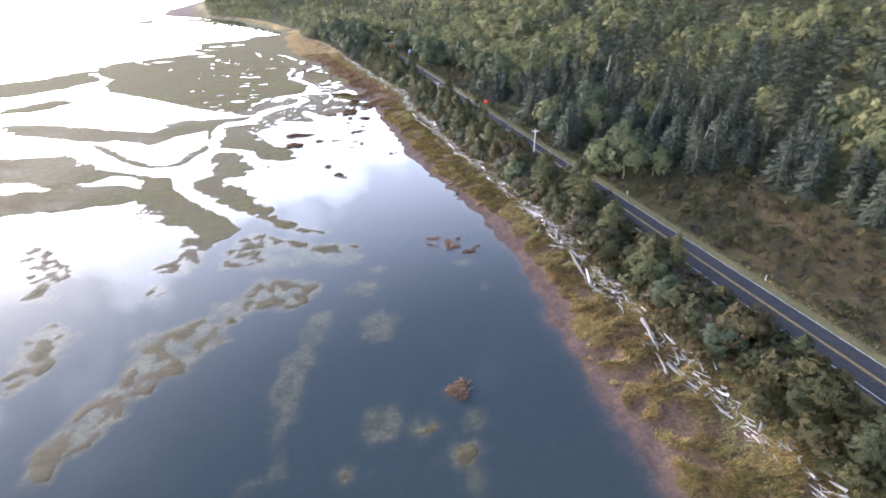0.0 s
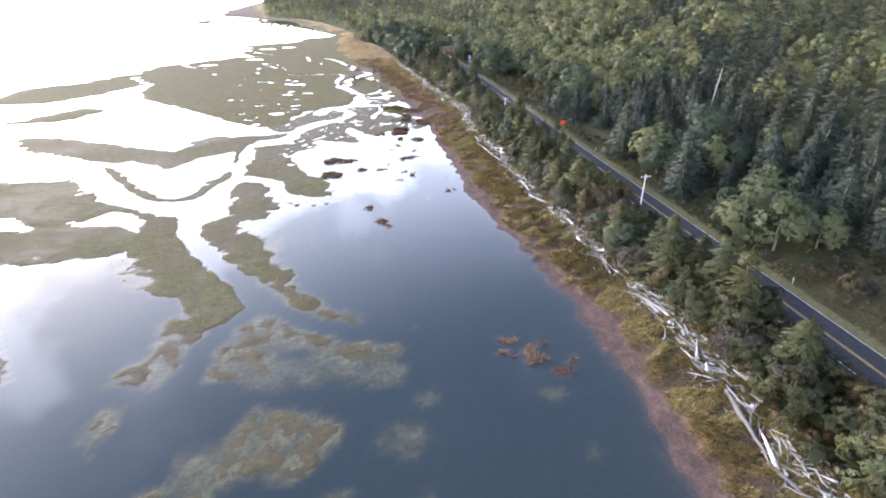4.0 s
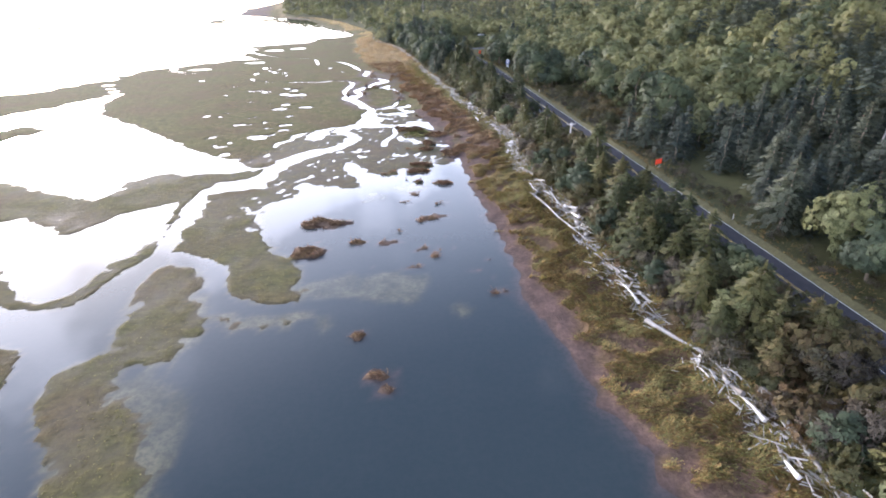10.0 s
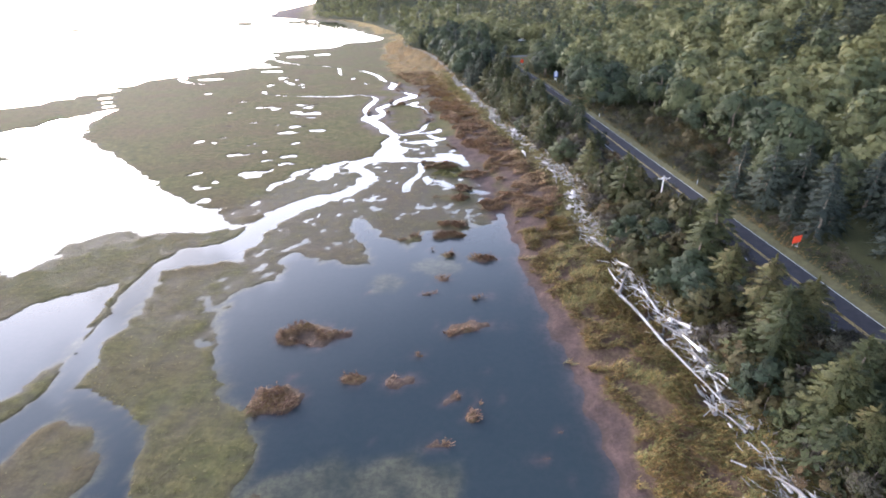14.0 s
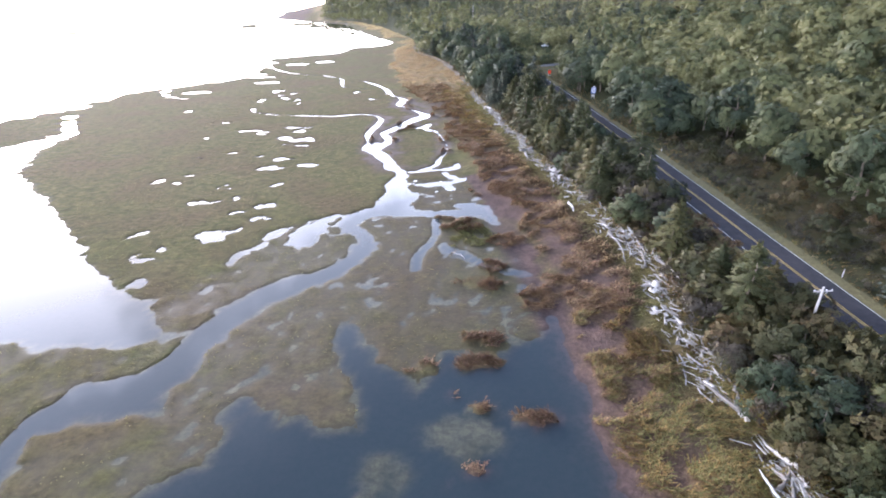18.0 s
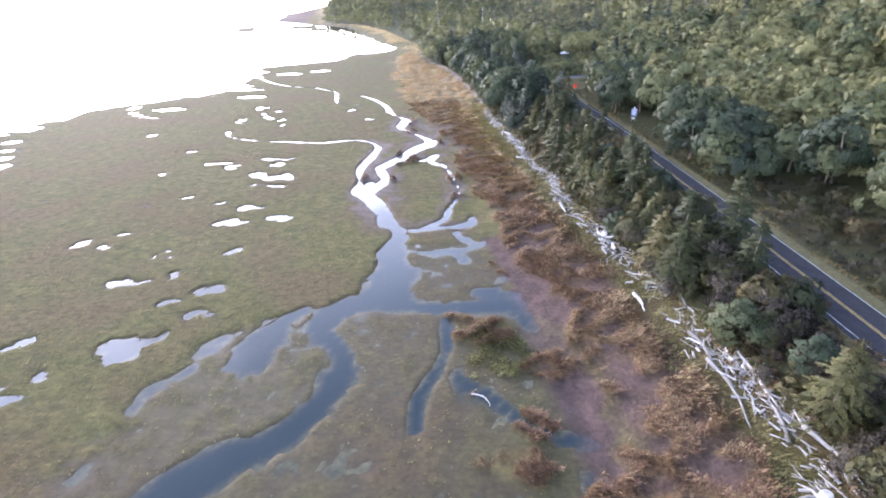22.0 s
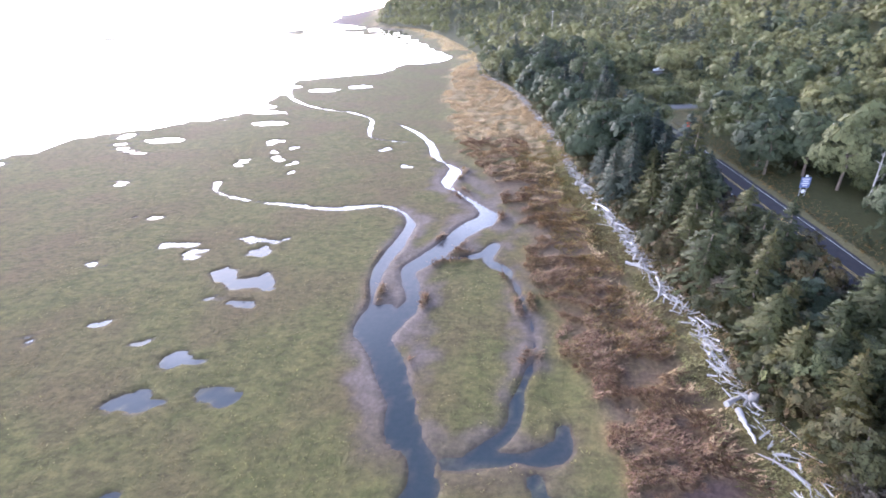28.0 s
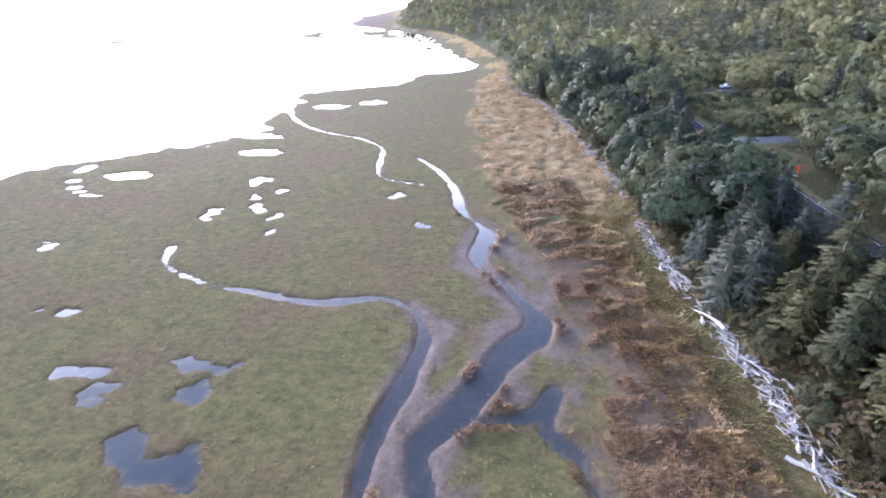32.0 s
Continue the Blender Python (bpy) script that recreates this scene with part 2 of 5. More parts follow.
shoal((-14.2, 128.9), (-11, 126.4), (-6.5, 121.9), (-1, 117.7), (4.2, 116.3), (8.6, 114.9), (9.7, 111.6), (7.5, 110.2), (1.4, 112.1), (-4.3, 114.5), (-9.9, 115), (-14.6, 114.8), (-19.9, 114.8), (-19.8, 119.1), (-18.1, 123.5), (-15.8, 127.3))
bank((-31.3, 209.2), (-31.8, 217.4), (-31.7, 233.2), (-32.2, 241.5), (-20.7, 244.4), (-17.8, 242.4), (-20.7, 234.2), (-19.2, 221.9), (-14, 215), (-9.6, 208), (-5.7, 201.8), (-3.7, 194.5), (-3.2, 187.2), (-9.1, 187.4), (-15.5, 189.4), (-17.7, 193.8), (-19.1, 200.6), (-21.9, 203.9), (-29.8, 206.6))
bank((-35.5, 196.1), (-33.3, 201.1), (-30.1, 203.2), (-23.9, 202.4), (-20.6, 196.7), (-20.5, 192.9), (-20.3, 190.5), (-24.5, 190), (-33.7, 191.2))
bank((-102.3, 266.9), (-88.8, 259.3), (-73.4, 249.3), (-60.3, 242.5), (-54.2, 243.8), (-50.4, 252.7), (-37.6, 258.5), (-27.9, 259.6), (-24.2, 267.9), (-18.7, 267), (-32.9, 252.3), (-35.9, 245.3), (-35.4, 232), (-34.9, 220.7), (-37.3, 226.5), (-38.1, 236.6), (-42.7, 233.2), (-47.9, 224.6), (-50.5, 218.2), (-58.7, 222.8), (-68.3, 229.7), (-75.4, 230.9), (-83.7, 234.1), (-108.6, 242.2), (-133.1, 277.9))
bank((-73.7, 225.3), (-64, 211.2), (-62.1, 205.5), (-54.5, 196.9), (-47.3, 192.4), (-41.2, 194.8), (-40.8, 202.1), (-37.3, 208.4), (-34.2, 213.9), (-34.5, 208.8), (-37.5, 202.4), (-38.8, 192.6), (-44.6, 190.9), (-50.3, 190.3), (-56.3, 194.5), (-63.4, 201.9), (-74.6, 210.1), (-93.3, 225.1), (-82.6, 232.1))
bank((-29.5, 251.3), (-27.4, 261.3), (-21.8, 261.2), (-23.6, 251.5))
bank((-45.3, 189.4), (-43.7, 198.4), (-43, 205.5), (-39.2, 208.1), (-35.1, 210.2), (-33.6, 207.7), (-36.8, 204.1), (-39.5, 199.8), (-40, 192.2), (-40.4, 182.3))
# shallow, half-drowned grass
shoal((-58.7, 241.3), (-57.9, 249.4), (-57.8, 256.4), (-48.7, 260.8), (-37.7, 259.7), (-29.1, 255), (-32.5, 249.4), (-36.1, 243.2), (-36, 234.8), (-40.4, 236.1), (-48, 233.3), (-52, 231.2), (-64, 229.9), (-71.1, 238.7))
shoal((-34.2, 208.8), (-35.7, 214.2), (-36.7, 221.1), (-36.8, 228.9), (-33.3, 229.6), (-34.9, 224.1), (-34, 215.8), (-33.3, 208.6))
shoal((-30.2, 238.8), (-28.9, 244.4), (-20.2, 245.1), (-17.6, 253.3), (-15.4, 261), (-10.8, 270.3), (0.1, 275.1), (10, 278.3), (17.3, 276.7), (17.9, 267.3), (10.5, 264.5), (2.4, 264.3), (1.7, 256.4), (6.7, 246.6), (7.3, 240.7), (1.9, 240.2), (-8.6, 246.6), (-11.7, 239.3), (-18.4, 239.7), (-22.5, 235.3))
shoal((6.1, 289.9), (5.6, 285.7), (0.3, 278.8), (-7.2, 273.5), (-11.8, 268.9), (-11.8, 265.7), (0.2, 265), (7.5, 267), (15.3, 269.1), (22.3, 271.4), (24.3, 276.3), (22.6, 282.1), (18.9, 287.6), (19.4, 296.9), (17.8, 305.3), (13.8, 305.6), (7.6, 306), (1.6, 305.5), (0.3, 299.9), (5.9, 292.1))
shoal((11.5, 334.3), (17.1, 335), (25.1, 333.4), (27.7, 322.7), (29.3, 311.4), (26.3, 306.9), (14.4, 307), (12.3, 312.4), (13.3, 319))
shoal((-31.8, 271), (-26.5, 274.2), (-21.3, 286.4), (-14.1, 298.9), (-3.9, 305.7), (1.1, 306.9), (-3.3, 300.9), (-6.5, 290.1), (-10.8, 278.9), (-16.9, 271.6), (-21.9, 262.2), (-26.3, 262.6))
shoal((3.2, 307.1), (11.4, 306.1), (18.8, 305.2), (18.4, 297.7), (17.5, 290.2), (6.9, 290.7), (2.7, 297.7), (0.3, 303.2))
shoal((-40.9, 57.2), (-39.9, 65.4), (-36.7, 71.2), (-33.4, 76.8), (-33.8, 87.7), (-27, 89.3), (-23.9, 91.2), (-18.6, 87.8), (-17.6, 82.3), (-22.4, 76.5), (-27, 73.6), (-30.6, 68.3), (-34.3, 62.8), (-38.1, 56.5))
shoal((-65.6, 124.8), (-65.9, 135.1), (-59, 128.6), (-50.4, 115.2), (-55, 112.9), (-51.6, 104.1), (-59.1, 107.3), (-58, 112.6))
shoal((-51.4, 84.8), (-53.8, 93.4), (-48.9, 97.4), (-43.1, 92.1), (-45.1, 84.5), (-46.1, 79), (-49.3, 77.3))
shoal((-21, 91.6), (-21.3, 95), (-15.5, 98.8), (-12.7, 102.9), (-4.5, 101.4), (0, 98.5), (0, 94.6), (-3.3, 90.5), (-7.2, 89.1), (-12, 91.1), (-16.8, 87.8))
shoal((-15.8, 129.4), (-9.7, 123.9), (-0.9, 117.2), (7.5, 114.6), (8.3, 111.7), (-0.9, 113.5), (-7.1, 115.6), (-10.9, 112.7), (-16.1, 108.8), (-20.9, 109.7), (-20.9, 120))
shoal((-31.4, 130.2), (-25, 125.8), (-23.1, 121.4), (-25.5, 113.8), (-29.1, 109.7), (-35.9, 114.1), (-32, 116.7), (-31.9, 124.1))
shoal((-33.9, 139.3), (-31.1, 141.1), (-23.7, 130.5), (-17.5, 127.6), (-23.2, 126.1), (-25, 122.5), (-26.8, 116), (-28.1, 111.2), (-35.4, 111.7), (-34.9, 115.6), (-31.1, 118.6), (-31.9, 123.7), (-28.6, 126.5), (-27.9, 131.2))
shoal((-16.6, 184.3), (-12, 182.7), (-4.6, 183.2), (-1.3, 184.6), (-0.9, 181.8), (-4.6, 179.9), (-12, 180.3))
shoal((-35, 101.2), (-34.5, 107), (-31.1, 107.1), (-32, 101.9), (-33, 97.8))
shoal((-48.5, 155.7), (-43.3, 154.8), (-37.7, 147.3), (-37.5, 139.9), (-43.7, 142.5), (-48.3, 150))
shoal((-19.2, 221.9), (-20.7, 234.2), (-17.8, 242.4), (-8.1, 244.2), (-9.5, 236.8), (-16.5, 231), (-14.4, 217))
shoal((-18.1, 244), (-15.8, 259.5), (-5.7, 270.7), (6.4, 278.5), (16.3, 282.3), (30.7, 274.7), (35, 260), (26.9, 255), (18.3, 254.3), (13.9, 245.9), (0.8, 265.2), (-7.5, 260.2), (-8.6, 247.5))
shoal((-8.6, 291.4), (-8.9, 297.4), (-4.3, 302), (-0.4, 297), (2.2, 290.9))
shoal((18.7, 303.2), (26, 304.8), (31.4, 302.5), (31.1, 295.4), (27.4, 289.8), (18.1, 290.2))
shoal((-12.8, 293), (-11.9, 298.4), (-7.9, 304.6), (-3.6, 307.5), (-4.5, 302.5), (-9.2, 298.3), (-9.8, 291.5))
shoal((-31.8, 270.8), (-24.1, 273.8), (-21.2, 279.8), (-18.6, 287), (-15.5, 298.9), (-8.3, 304.8), (-3.8, 302), (1.3, 293.2), (0.6, 288.8), (-2.3, 282.4), (-5.8, 279.2), (-11.8, 276.8), (-17.2, 273.2), (-18, 268.4), (-20.2, 263.9), (-25.1, 264.2))
shoal((18.9, 264), (22.1, 269.6), (27.2, 272), (31.9, 270.8), (31.2, 265.7), (27.1, 261.4), (21.1, 261))
shoal((18.5, 279.5), (19.8, 290), (20.2, 301.5), (28, 303.5), (36, 299), (39, 288), (39, 274), (31, 272.5), (22, 275))
shoal((-38.2, 223.3), (-37.7, 229.3), (-34.2, 229.7), (-35.1, 224.4))
shoal((-37.1, 214.9), (-36.8, 220.2), (-35.7, 221.8), (-34.1, 214.5), (-36, 207.4), (-38, 210.3))
# drowned grass below the surface
sunken((-10.1, 50.3), (-10, 59.1), (-9.7, 67.4), (-8, 72.5), (-2.8, 86.2), (1.6, 87.9), (1, 81.3), (-2.9, 74), (-4.7, 64.7), (-7.3, 57.3), (-8, 49.7), (-13.5, 49.6))
sunken((-5.7, 78.6), (-3.9, 84.4), (-1.7, 88.1), (1.5, 87.5), (0.6, 82.6), (-2.3, 77.1))
sunken((4.6, 75.9), (5.8, 82.6), (9.9, 84.9), (13.3, 81.3), (11.8, 77), (10, 74.9))
sunken((-3.5, 193.8), (5.3, 195.3), (13.6, 194.9), (19.4, 192.7), (17, 183.5), (-1.6, 186.5))
sunken((21.8, 182.9), (24.5, 183.6), (26.5, 180.3), (25.1, 177.1), (22.1, 177.9))
sunken((0.5, 181.6), (2.6, 182.3), (3.3, 178.5), (1.6, 176.1))
sunken((-17.5, 155.1), (-16.4, 156), (-10.8, 145.5), (-9.3, 138.4), (-12, 138.7))
sunken((-19.9, 114.8), (-9.9, 115), (1.4, 112.1), (9.6, 109.8), (9.7, 104.9), (3.9, 103.5), (-1.1, 107.5), (-8.4, 105.7), (-15.2, 106.8), (-15.6, 110.7))
sunken((-27, 170.4), (-21.5, 172.1), (-14.6, 165.5), (-13, 153.5), (-16.7, 151.1), (-22, 157.3))
sunken((-18.5, 182.2), (-18, 188), (-20.1, 192.8), (-24.5, 190), (-33.7, 191.2), (-31.7, 186.7), (-29.7, 180.1), (-30.6, 176.3), (-19.4, 172.6), (-19.8, 178.8))
sunken((18.6, 262.4), (24, 271.3), (28.2, 266.5), (26.1, 252.1), (20.3, 250.1), (18.2, 255.2))
drowned((8.1, 93.7, 3.5, 3.5))
drowned((12.5, 100.4, 2.6, 2.6))
drowned((32.3, 87, 1.3, 1.4))
drowned((12.4, 115.6, 3, 3.5))
drowned((31.3, 98.3, 1.7, 1.3))
drowned((10.7, 233.6, 3.4, 3.7))
drowned((19.4, 239.1, 5.3, 4))
drowned((14.5, 251.7, 2.5, 2.7))
drowned((10, 255.8, 3.3, 2.9))
drowned((11.3, 53.1, 2.2, 2.3))
drowned((5.3, 55.9, 3.4, 3.5))
drowned((15.4, 45, 2.4, 4))
drowned((18.7, 52.7, 2.1, 2.2))
drowned((0.1, 48.4, 1.3, 1.9))
drowned((7.8, 93.7, 2.8, 3.1))
# channels
channel((-36.3, 190.7, 4), (-36.1, 197.3, 2.9), (-33, 205.8, 1.9), (-32.9, 211.1, 1.5), (-33.6, 220.2, 1.1), (-34, 233.5, 1.3), (-34.4, 244.2, 1.2), (-29.4, 248.8, 3), (-21.4, 250.1, 2.7), (-16.9, 267.7, 1.8), (-9.4, 274.8, 2.2), (-1.1, 279.8, 1.7), (3.4, 288, 1.6), (3.7, 293.8, 1.4), (-0.9, 301, 0.6), (-2, 301, 2), (1.3, 307.6, 2.4), (10, 309.6, 2.5), (10.2, 319.6, 1.6), (7.5, 328.1, 2.2), (10.4, 333, 1.3))
channel((-39.5, 186, 4), (-39, 177.5, 3.2), (-37.3, 166.4, 2.2), (-32.4, 158.4, 1.8), (-27.4, 150.1, 1.6), (-21, 142, 1.8), (-15.6, 131.5, 2.2))
channel((-14.8, 131.3, 1.4), (-9, 126.7, 1.1), (-4.4, 122.3, 1.4), (0.9, 119.2, 1.9), (4.5, 118.5, 2.2), (8.8, 117.1, 1.8), (13.1, 115.1, 2.9))
channel((-16.1, 130, 1.8), (-19.4, 125.4, 1.1), (-22.9, 122.4, 1.2), (-23.3, 118.2, 1.8), (-23.8, 112.9, 1.5), (-26.1, 108.7, 1.5))
channel((-38.2, 185, 5.9), (-44.3, 184.8, 4.9), (-51.5, 187.2, 3.3), (-59.6, 193.4, 2.3), (-77.3, 216.4, 3.7), (-90.9, 235, 4), (-106.5, 243.8, 3.3), (-128.6, 254.4, 4.9), (-167, 270.4, 5.2))
channel((-30.1, 208, 1.6), (-22.4, 202.9, 1.4), (-19.3, 200, 1.1), (-17.8, 192.3, 1.1), (-15.4, 186.9, 1.7), (-7.6, 184.7, 1.2), (2.6, 186, 1.3))
channel((10.3, 336.4, 0.8), (7, 340.9, 1.7), (5.6, 347.5, 1.9), (-0.2, 359.6, 1.9), (-2.4, 361, 1.7), (0.1, 366.3, 3.1), (-2.2, 366.7, 0.4), (-3.1, 373.1, 0.7), (-3.5, 377.9, 1.2), (-2.4, 385.8, 1.4), (-0.5, 394, 1.5), (0.1, 403, 1.5), (-3.3, 409.3, 0.5), (-8.9, 412.5, 0.8), (-16, 410, 1.2), (-23.1, 409.7, 1), (-31, 412.2, 0.6))
channel((-31.2, 412.2, 0.5), (-36.6, 413, 0.3), (-42.3, 414.4, 0.3), (-46.5, 416.5, 0.4), (-50.8, 418.4, 0.8), (-55.4, 422.3, 0.7), (-57, 428.1, 1.2))
channel((6.8, 321.5, 0.7), (6.1, 327.1, 1.1), (9.7, 331.9, 1.4), (9.2, 337.7, 1.4), (5.7, 340.2, 1.5), (6, 345.1, 1.8), (4.7, 350.6, 1.5), (0.6, 357, 1.6))
channel((0, 360.4, 2.5), (4.9, 368.3, 1.2), (3.7, 374.5, 1.5), (1.4, 380.3, 1.2), (5.7, 384.7, 2), (8.9, 390.7, 1.9), (12.5, 399.4, 2.3), (18.5, 405.2, 2.4), (15.3, 411.6, 0.7), (9.8, 421.6, 0.5), (5.7, 426.9, 1.6), (8.8, 438.6, 2.1), (5.6, 444.5, 0.5), (1, 451.8, 1.4), (-0.3, 463, 1.3), (-4.4, 474.9, 0.8), (-9.6, 484.7, 0.6), (-17.4, 495.8, 0.5))
channel((-9.9, 469.1, 0.5), (-19.7, 471.8, 0.6), (-24.7, 476.4, 0.8), (-26.6, 492.5, 0.9), (-28.1, 503.8, 0.8), (-38.8, 515.6, 0.7), (-50.6, 520.8, 0.7), (-65.1, 531.5, 1), (-81.5, 556.1, 1.2), (-88.1, 580.3, 1.4))
channel((9.4, 385.3, 0.5), (16.6, 386.1, 1.2), (18.9, 391.1, 0.8))
channel((17.8, 384.4, 0.8), (21.7, 378.5, 0.7), (22.8, 369.2, 0.3), (24.3, 361.3, 0.4), (23.3, 354.5, 0.35), (20.7, 347.1, 0.6), (20, 342, 0.6), (16.5, 338.5, 0.6), (15, 337.4, 0.5))
channel((18.5, 390.9, 1.2), (16.3, 384.3, 1.4), (21.2, 380.3, 0.9), (21.6, 375.2, 0.4), (23.1, 370.8, 0.3))
channel((8.7, 327.1, 0.7), (15.2, 325.6, 0.7), (20.2, 325.3, 1), (25.4, 327.3, 0.9), (28.1, 328.2, 0.6))
channel((21.8, 334.4, 0.6), (22.6, 331.6, 0.8), (25, 329.4, 0.8), (27.5, 328.2, 0.6))
channel((25.9, 342.1, 0.6), (25.7, 337.5, 0.7), (20.9, 337, 0.5), (18, 337.5, 0.3))
channel((20.5, 325.3, 0.7), (22.2, 323.5, 0.6), (22.9, 321.4, 0.8))
channel((11.4, 306.7, 1.2), (18.8, 305.7, 1), (24.6, 304.9, 1.4), (32, 305.5, 1.2))
channel((24.4, 309.9, 0.9), (28.4, 310.2, 1.1), (30.8, 306.7, 1))
channel((11.8, 326.1, 0.5), (19.7, 325.6, 0.8), (25.4, 327, 0.9), (23.9, 331.6, 0.7))
channel((11.9, 336.3, 0.5), (17.1, 337, 0.6), (22.3, 337.7, 0.5), (26.2, 340.1, 0.6))
channel((7.7, 307, 0.7), (19.5, 305.2, 1.2), (28.9, 307.8, 1.2), (31.8, 299.4, 1.4))
channel((18.7, 302.1, 0.7), (17.8, 292, 0.6), (14.2, 285.9, 0.7), (13.7, 280.2, 1))
channel((19.9, 287.9, 0.7), (24.1, 283.9, 0.7), (28.8, 277.9, 0.7), (36.7, 275.2, 0.7))
channel((-9.8, 291.5, 0.7), (-10.9, 295.9, 0.8), (-8.2, 303.1, 0.9), (-4.8, 306.5, 0.7))
channel((-116.9, 483.2, 1.2), (-112, 467.5, 1), (-100.8, 456.8, 0.8), (-93.7, 455.9, 0.6))
channel((-124.8, 334.7, 1.5), (-114.9, 345.2, 1.5), (-111.5, 368.3, 1.5), (-113.7, 391.6, 1.4), (-132.9, 422.8, 1.2), (-140.4, 449, 1))
# pools
pool((-35.6, 377.7), (-33.2, 380.1), (-30.6, 378.8), (-29, 376.5), (-25.3, 376.4), (-24.6, 378.5), (-22, 375.9), (-20.8, 372.1), (-25, 373.1), (-28.8, 372.8), (-31.8, 375.2))
pool((-29.9, 368.8), (-26.7, 369.1), (-23, 368.4), (-22.3, 366.1), (-25.7, 367.1))
pool((-32.5, 369.1), (-30.3, 369.6), (-30.5, 368.4))
pool((-12.8, 292.6), (-13.2, 297.4), (-9.8, 302.4), (-6.8, 302.2), (-6.4, 297.8), (-7.9, 290.8))
pool((-71, 181), (-66, 180.1), (-61.3, 185.2), (-57.4, 184.5), (-51.1, 177.5), (-50.1, 170.6), (-56.3, 176.2), (-65.8, 177.3))
pool((-108.8, 225.6), (-104.6, 227.8), (-87, 224.3), (-85.6, 216.2), (-99.4, 216.7))
pool((-94.1, 186.7), (-86.7, 186.1), (-76.9, 177), (-84.1, 177.7), (-88.5, 175.6))
pool((-77.2, 230.8), (-72.3, 232.6), (-59.9, 219.9), (-55.8, 221.6), (-47.9, 233.6), (-38.6, 237.8), (-36.9, 225.9), (-42.3, 211.9), (-42.6, 197.3), (-49.3, 193), (-55.6, 199.7), (-64.2, 211.5))
pond((-39.5, 317.6, 3, 1.5))
pond((-22.8, 314.7, 2.7, 1.7))
pond((-31.9, 320, 1.1, 1.2))
pond((-28, 310.4, 1.6, 1.1))
pond((-21.9, 306.2, 1.5, 0.8))
pond((-26.2, 299.7, 1.2, 0.8))
pond((-29.8, 297.5, 3.2, 3))
pond((-57.7, 334.1, 1.4, 1.7))
pond((-50.6, 333.2, 1.3, 1.1))
pond((-37.5, 328.9, 1.2, 1))
pond((-24.2, 328.4, 1.6, 0.9))
pond((-50.9, 339.1, 1.1, 1))
pond((-29.6, 343.5, 2.4, 1.5))
pond((-17.9, 346.2, 3.6, 1.5))
pond((-52.1, 356.4, 1.1, 1.3))
pond((-56.5, 469.4, 2.1, 4))
pond((-84.1, 427.9, 1.8, 2.4))
pond((-41.7, 385.5, 1.8, 1.5))
pond((-28.4, 386.9, 3.1, 1.7))
pond((-29.7, 392.1, 5.6, 1))
pond((-47.6, 389.3, 3.7, 1.1))
pond((-58, 446.1, 1.8, 4))
pond((-61.5, 403.5, 1.2, 1.4))
pond((-27.6, 352.2, 1.8, 1.5))
pond((-41.8, 445.8, 1.4, 2.3))
pond((-38.8, 437.5, 1.2, 1.7))
pond((-48.4, 451.1, 1.5, 2))
pond((-59.8, 380.7, 1.3, 0.8))
pond((-45.8, 360.4, 1.2, 0.7))
pond((-35.7, 356, 1.2, 0.6))
pond((-38.4, 292.3, 1.3, 1.2))
pond((-41.3, 288, 1.5, 1.5))
pond((-35.9, 277.7, 2, 1.5))
pond((-46.9, 299.6, 1, 1))
pond((-28, 310.7, 1.4, 0.9))
pond((-68.3, 497.2, 6.9, 4))
pond((-75.9, 517, 7.6, 4))
pond((-49.3, 577.6, 5.8, 4))
pond((-66.3, 567.7, 7.8, 4))
pond((-97.7, 472.1, 4.5, 4))
pond((-15.1, 460, 2.3, 2.4))
pond((-47.7, 449.9, 1.5, 2.3))
pond((-41.6, 445.1, 1.9, 2.1))
pond((-6.7, 443, 2.3, 1.2))
pond((-61.3, 403, 1.2, 1.2))
pond((-46.7, 462.5, 1.4, 1.8))
pond((-52.2, 457.3, 1.3, 1.7))
# flats beyond the lagoon
bank((-180, 398), (-163, 406), (-140, 439), (-122, 409), (-121, 386), (-131, 368), (-149, 346), (-190, 350))
bank((-150, 300), (-125, 330), (-110, 322), (-117, 312), (-125, 302))
TUFTS = [(-2, 219, 4.2, 2.6), (-4, 205, 3.8, 2.8), (14, 207, 2.8, 1.8), (25, 219, 4.5, 2.0), (7, 176, 0.7, 0.5), (10, 166, 0.8, 0.5), (28.5, 112, 2.0, 1.2), (30.5, 109, 1.8, 1.1), (26.5, 108.5, 1.4, 0.9), (32, 106.5, 2.2, 1.2), (34.5, 103, 1.6, 1.3), (36.5, 105, 1.6, 1.1), (33, 110.5, 1.0, 0.7), (24, 258, 3.0, 2.0), (22, 252, 4.0, 2.0), (15, 251, 2.4, 1.4), (24, 299, 4.5, 3.0), (34, 268, 3.5, 3.0), (33, 290, 3.0, 2.5), (21, 286, 1.6, 0.8), (11, 163, 0.6, 0.5), (18, 59.5, 1.3, 1.1), (12, 53, 2.2, 1.4), (0, 48, 1.4, 1.2), (16, 47, 2.6, 1.4), (24, 274, 3.2, 1.6), (28, 280, 2.6, 1.4), (21, 303, 2.2, 1.2), (26, 302, 2.0, 1.0)]


seeded = random.Random(17)
TUFTS += [(seeded.uniform(6, 33), seeded.uniform(184, 246), seeded.uniform(0.4, 1.1), seeded.uniform(0.3, 0.7)) for _ in range(26)]


def along(line, y):
    """x of a plan line at each y."""
    a = np.array(line, float)
    return np.interp(y, a[:, 1], a[:, 0])


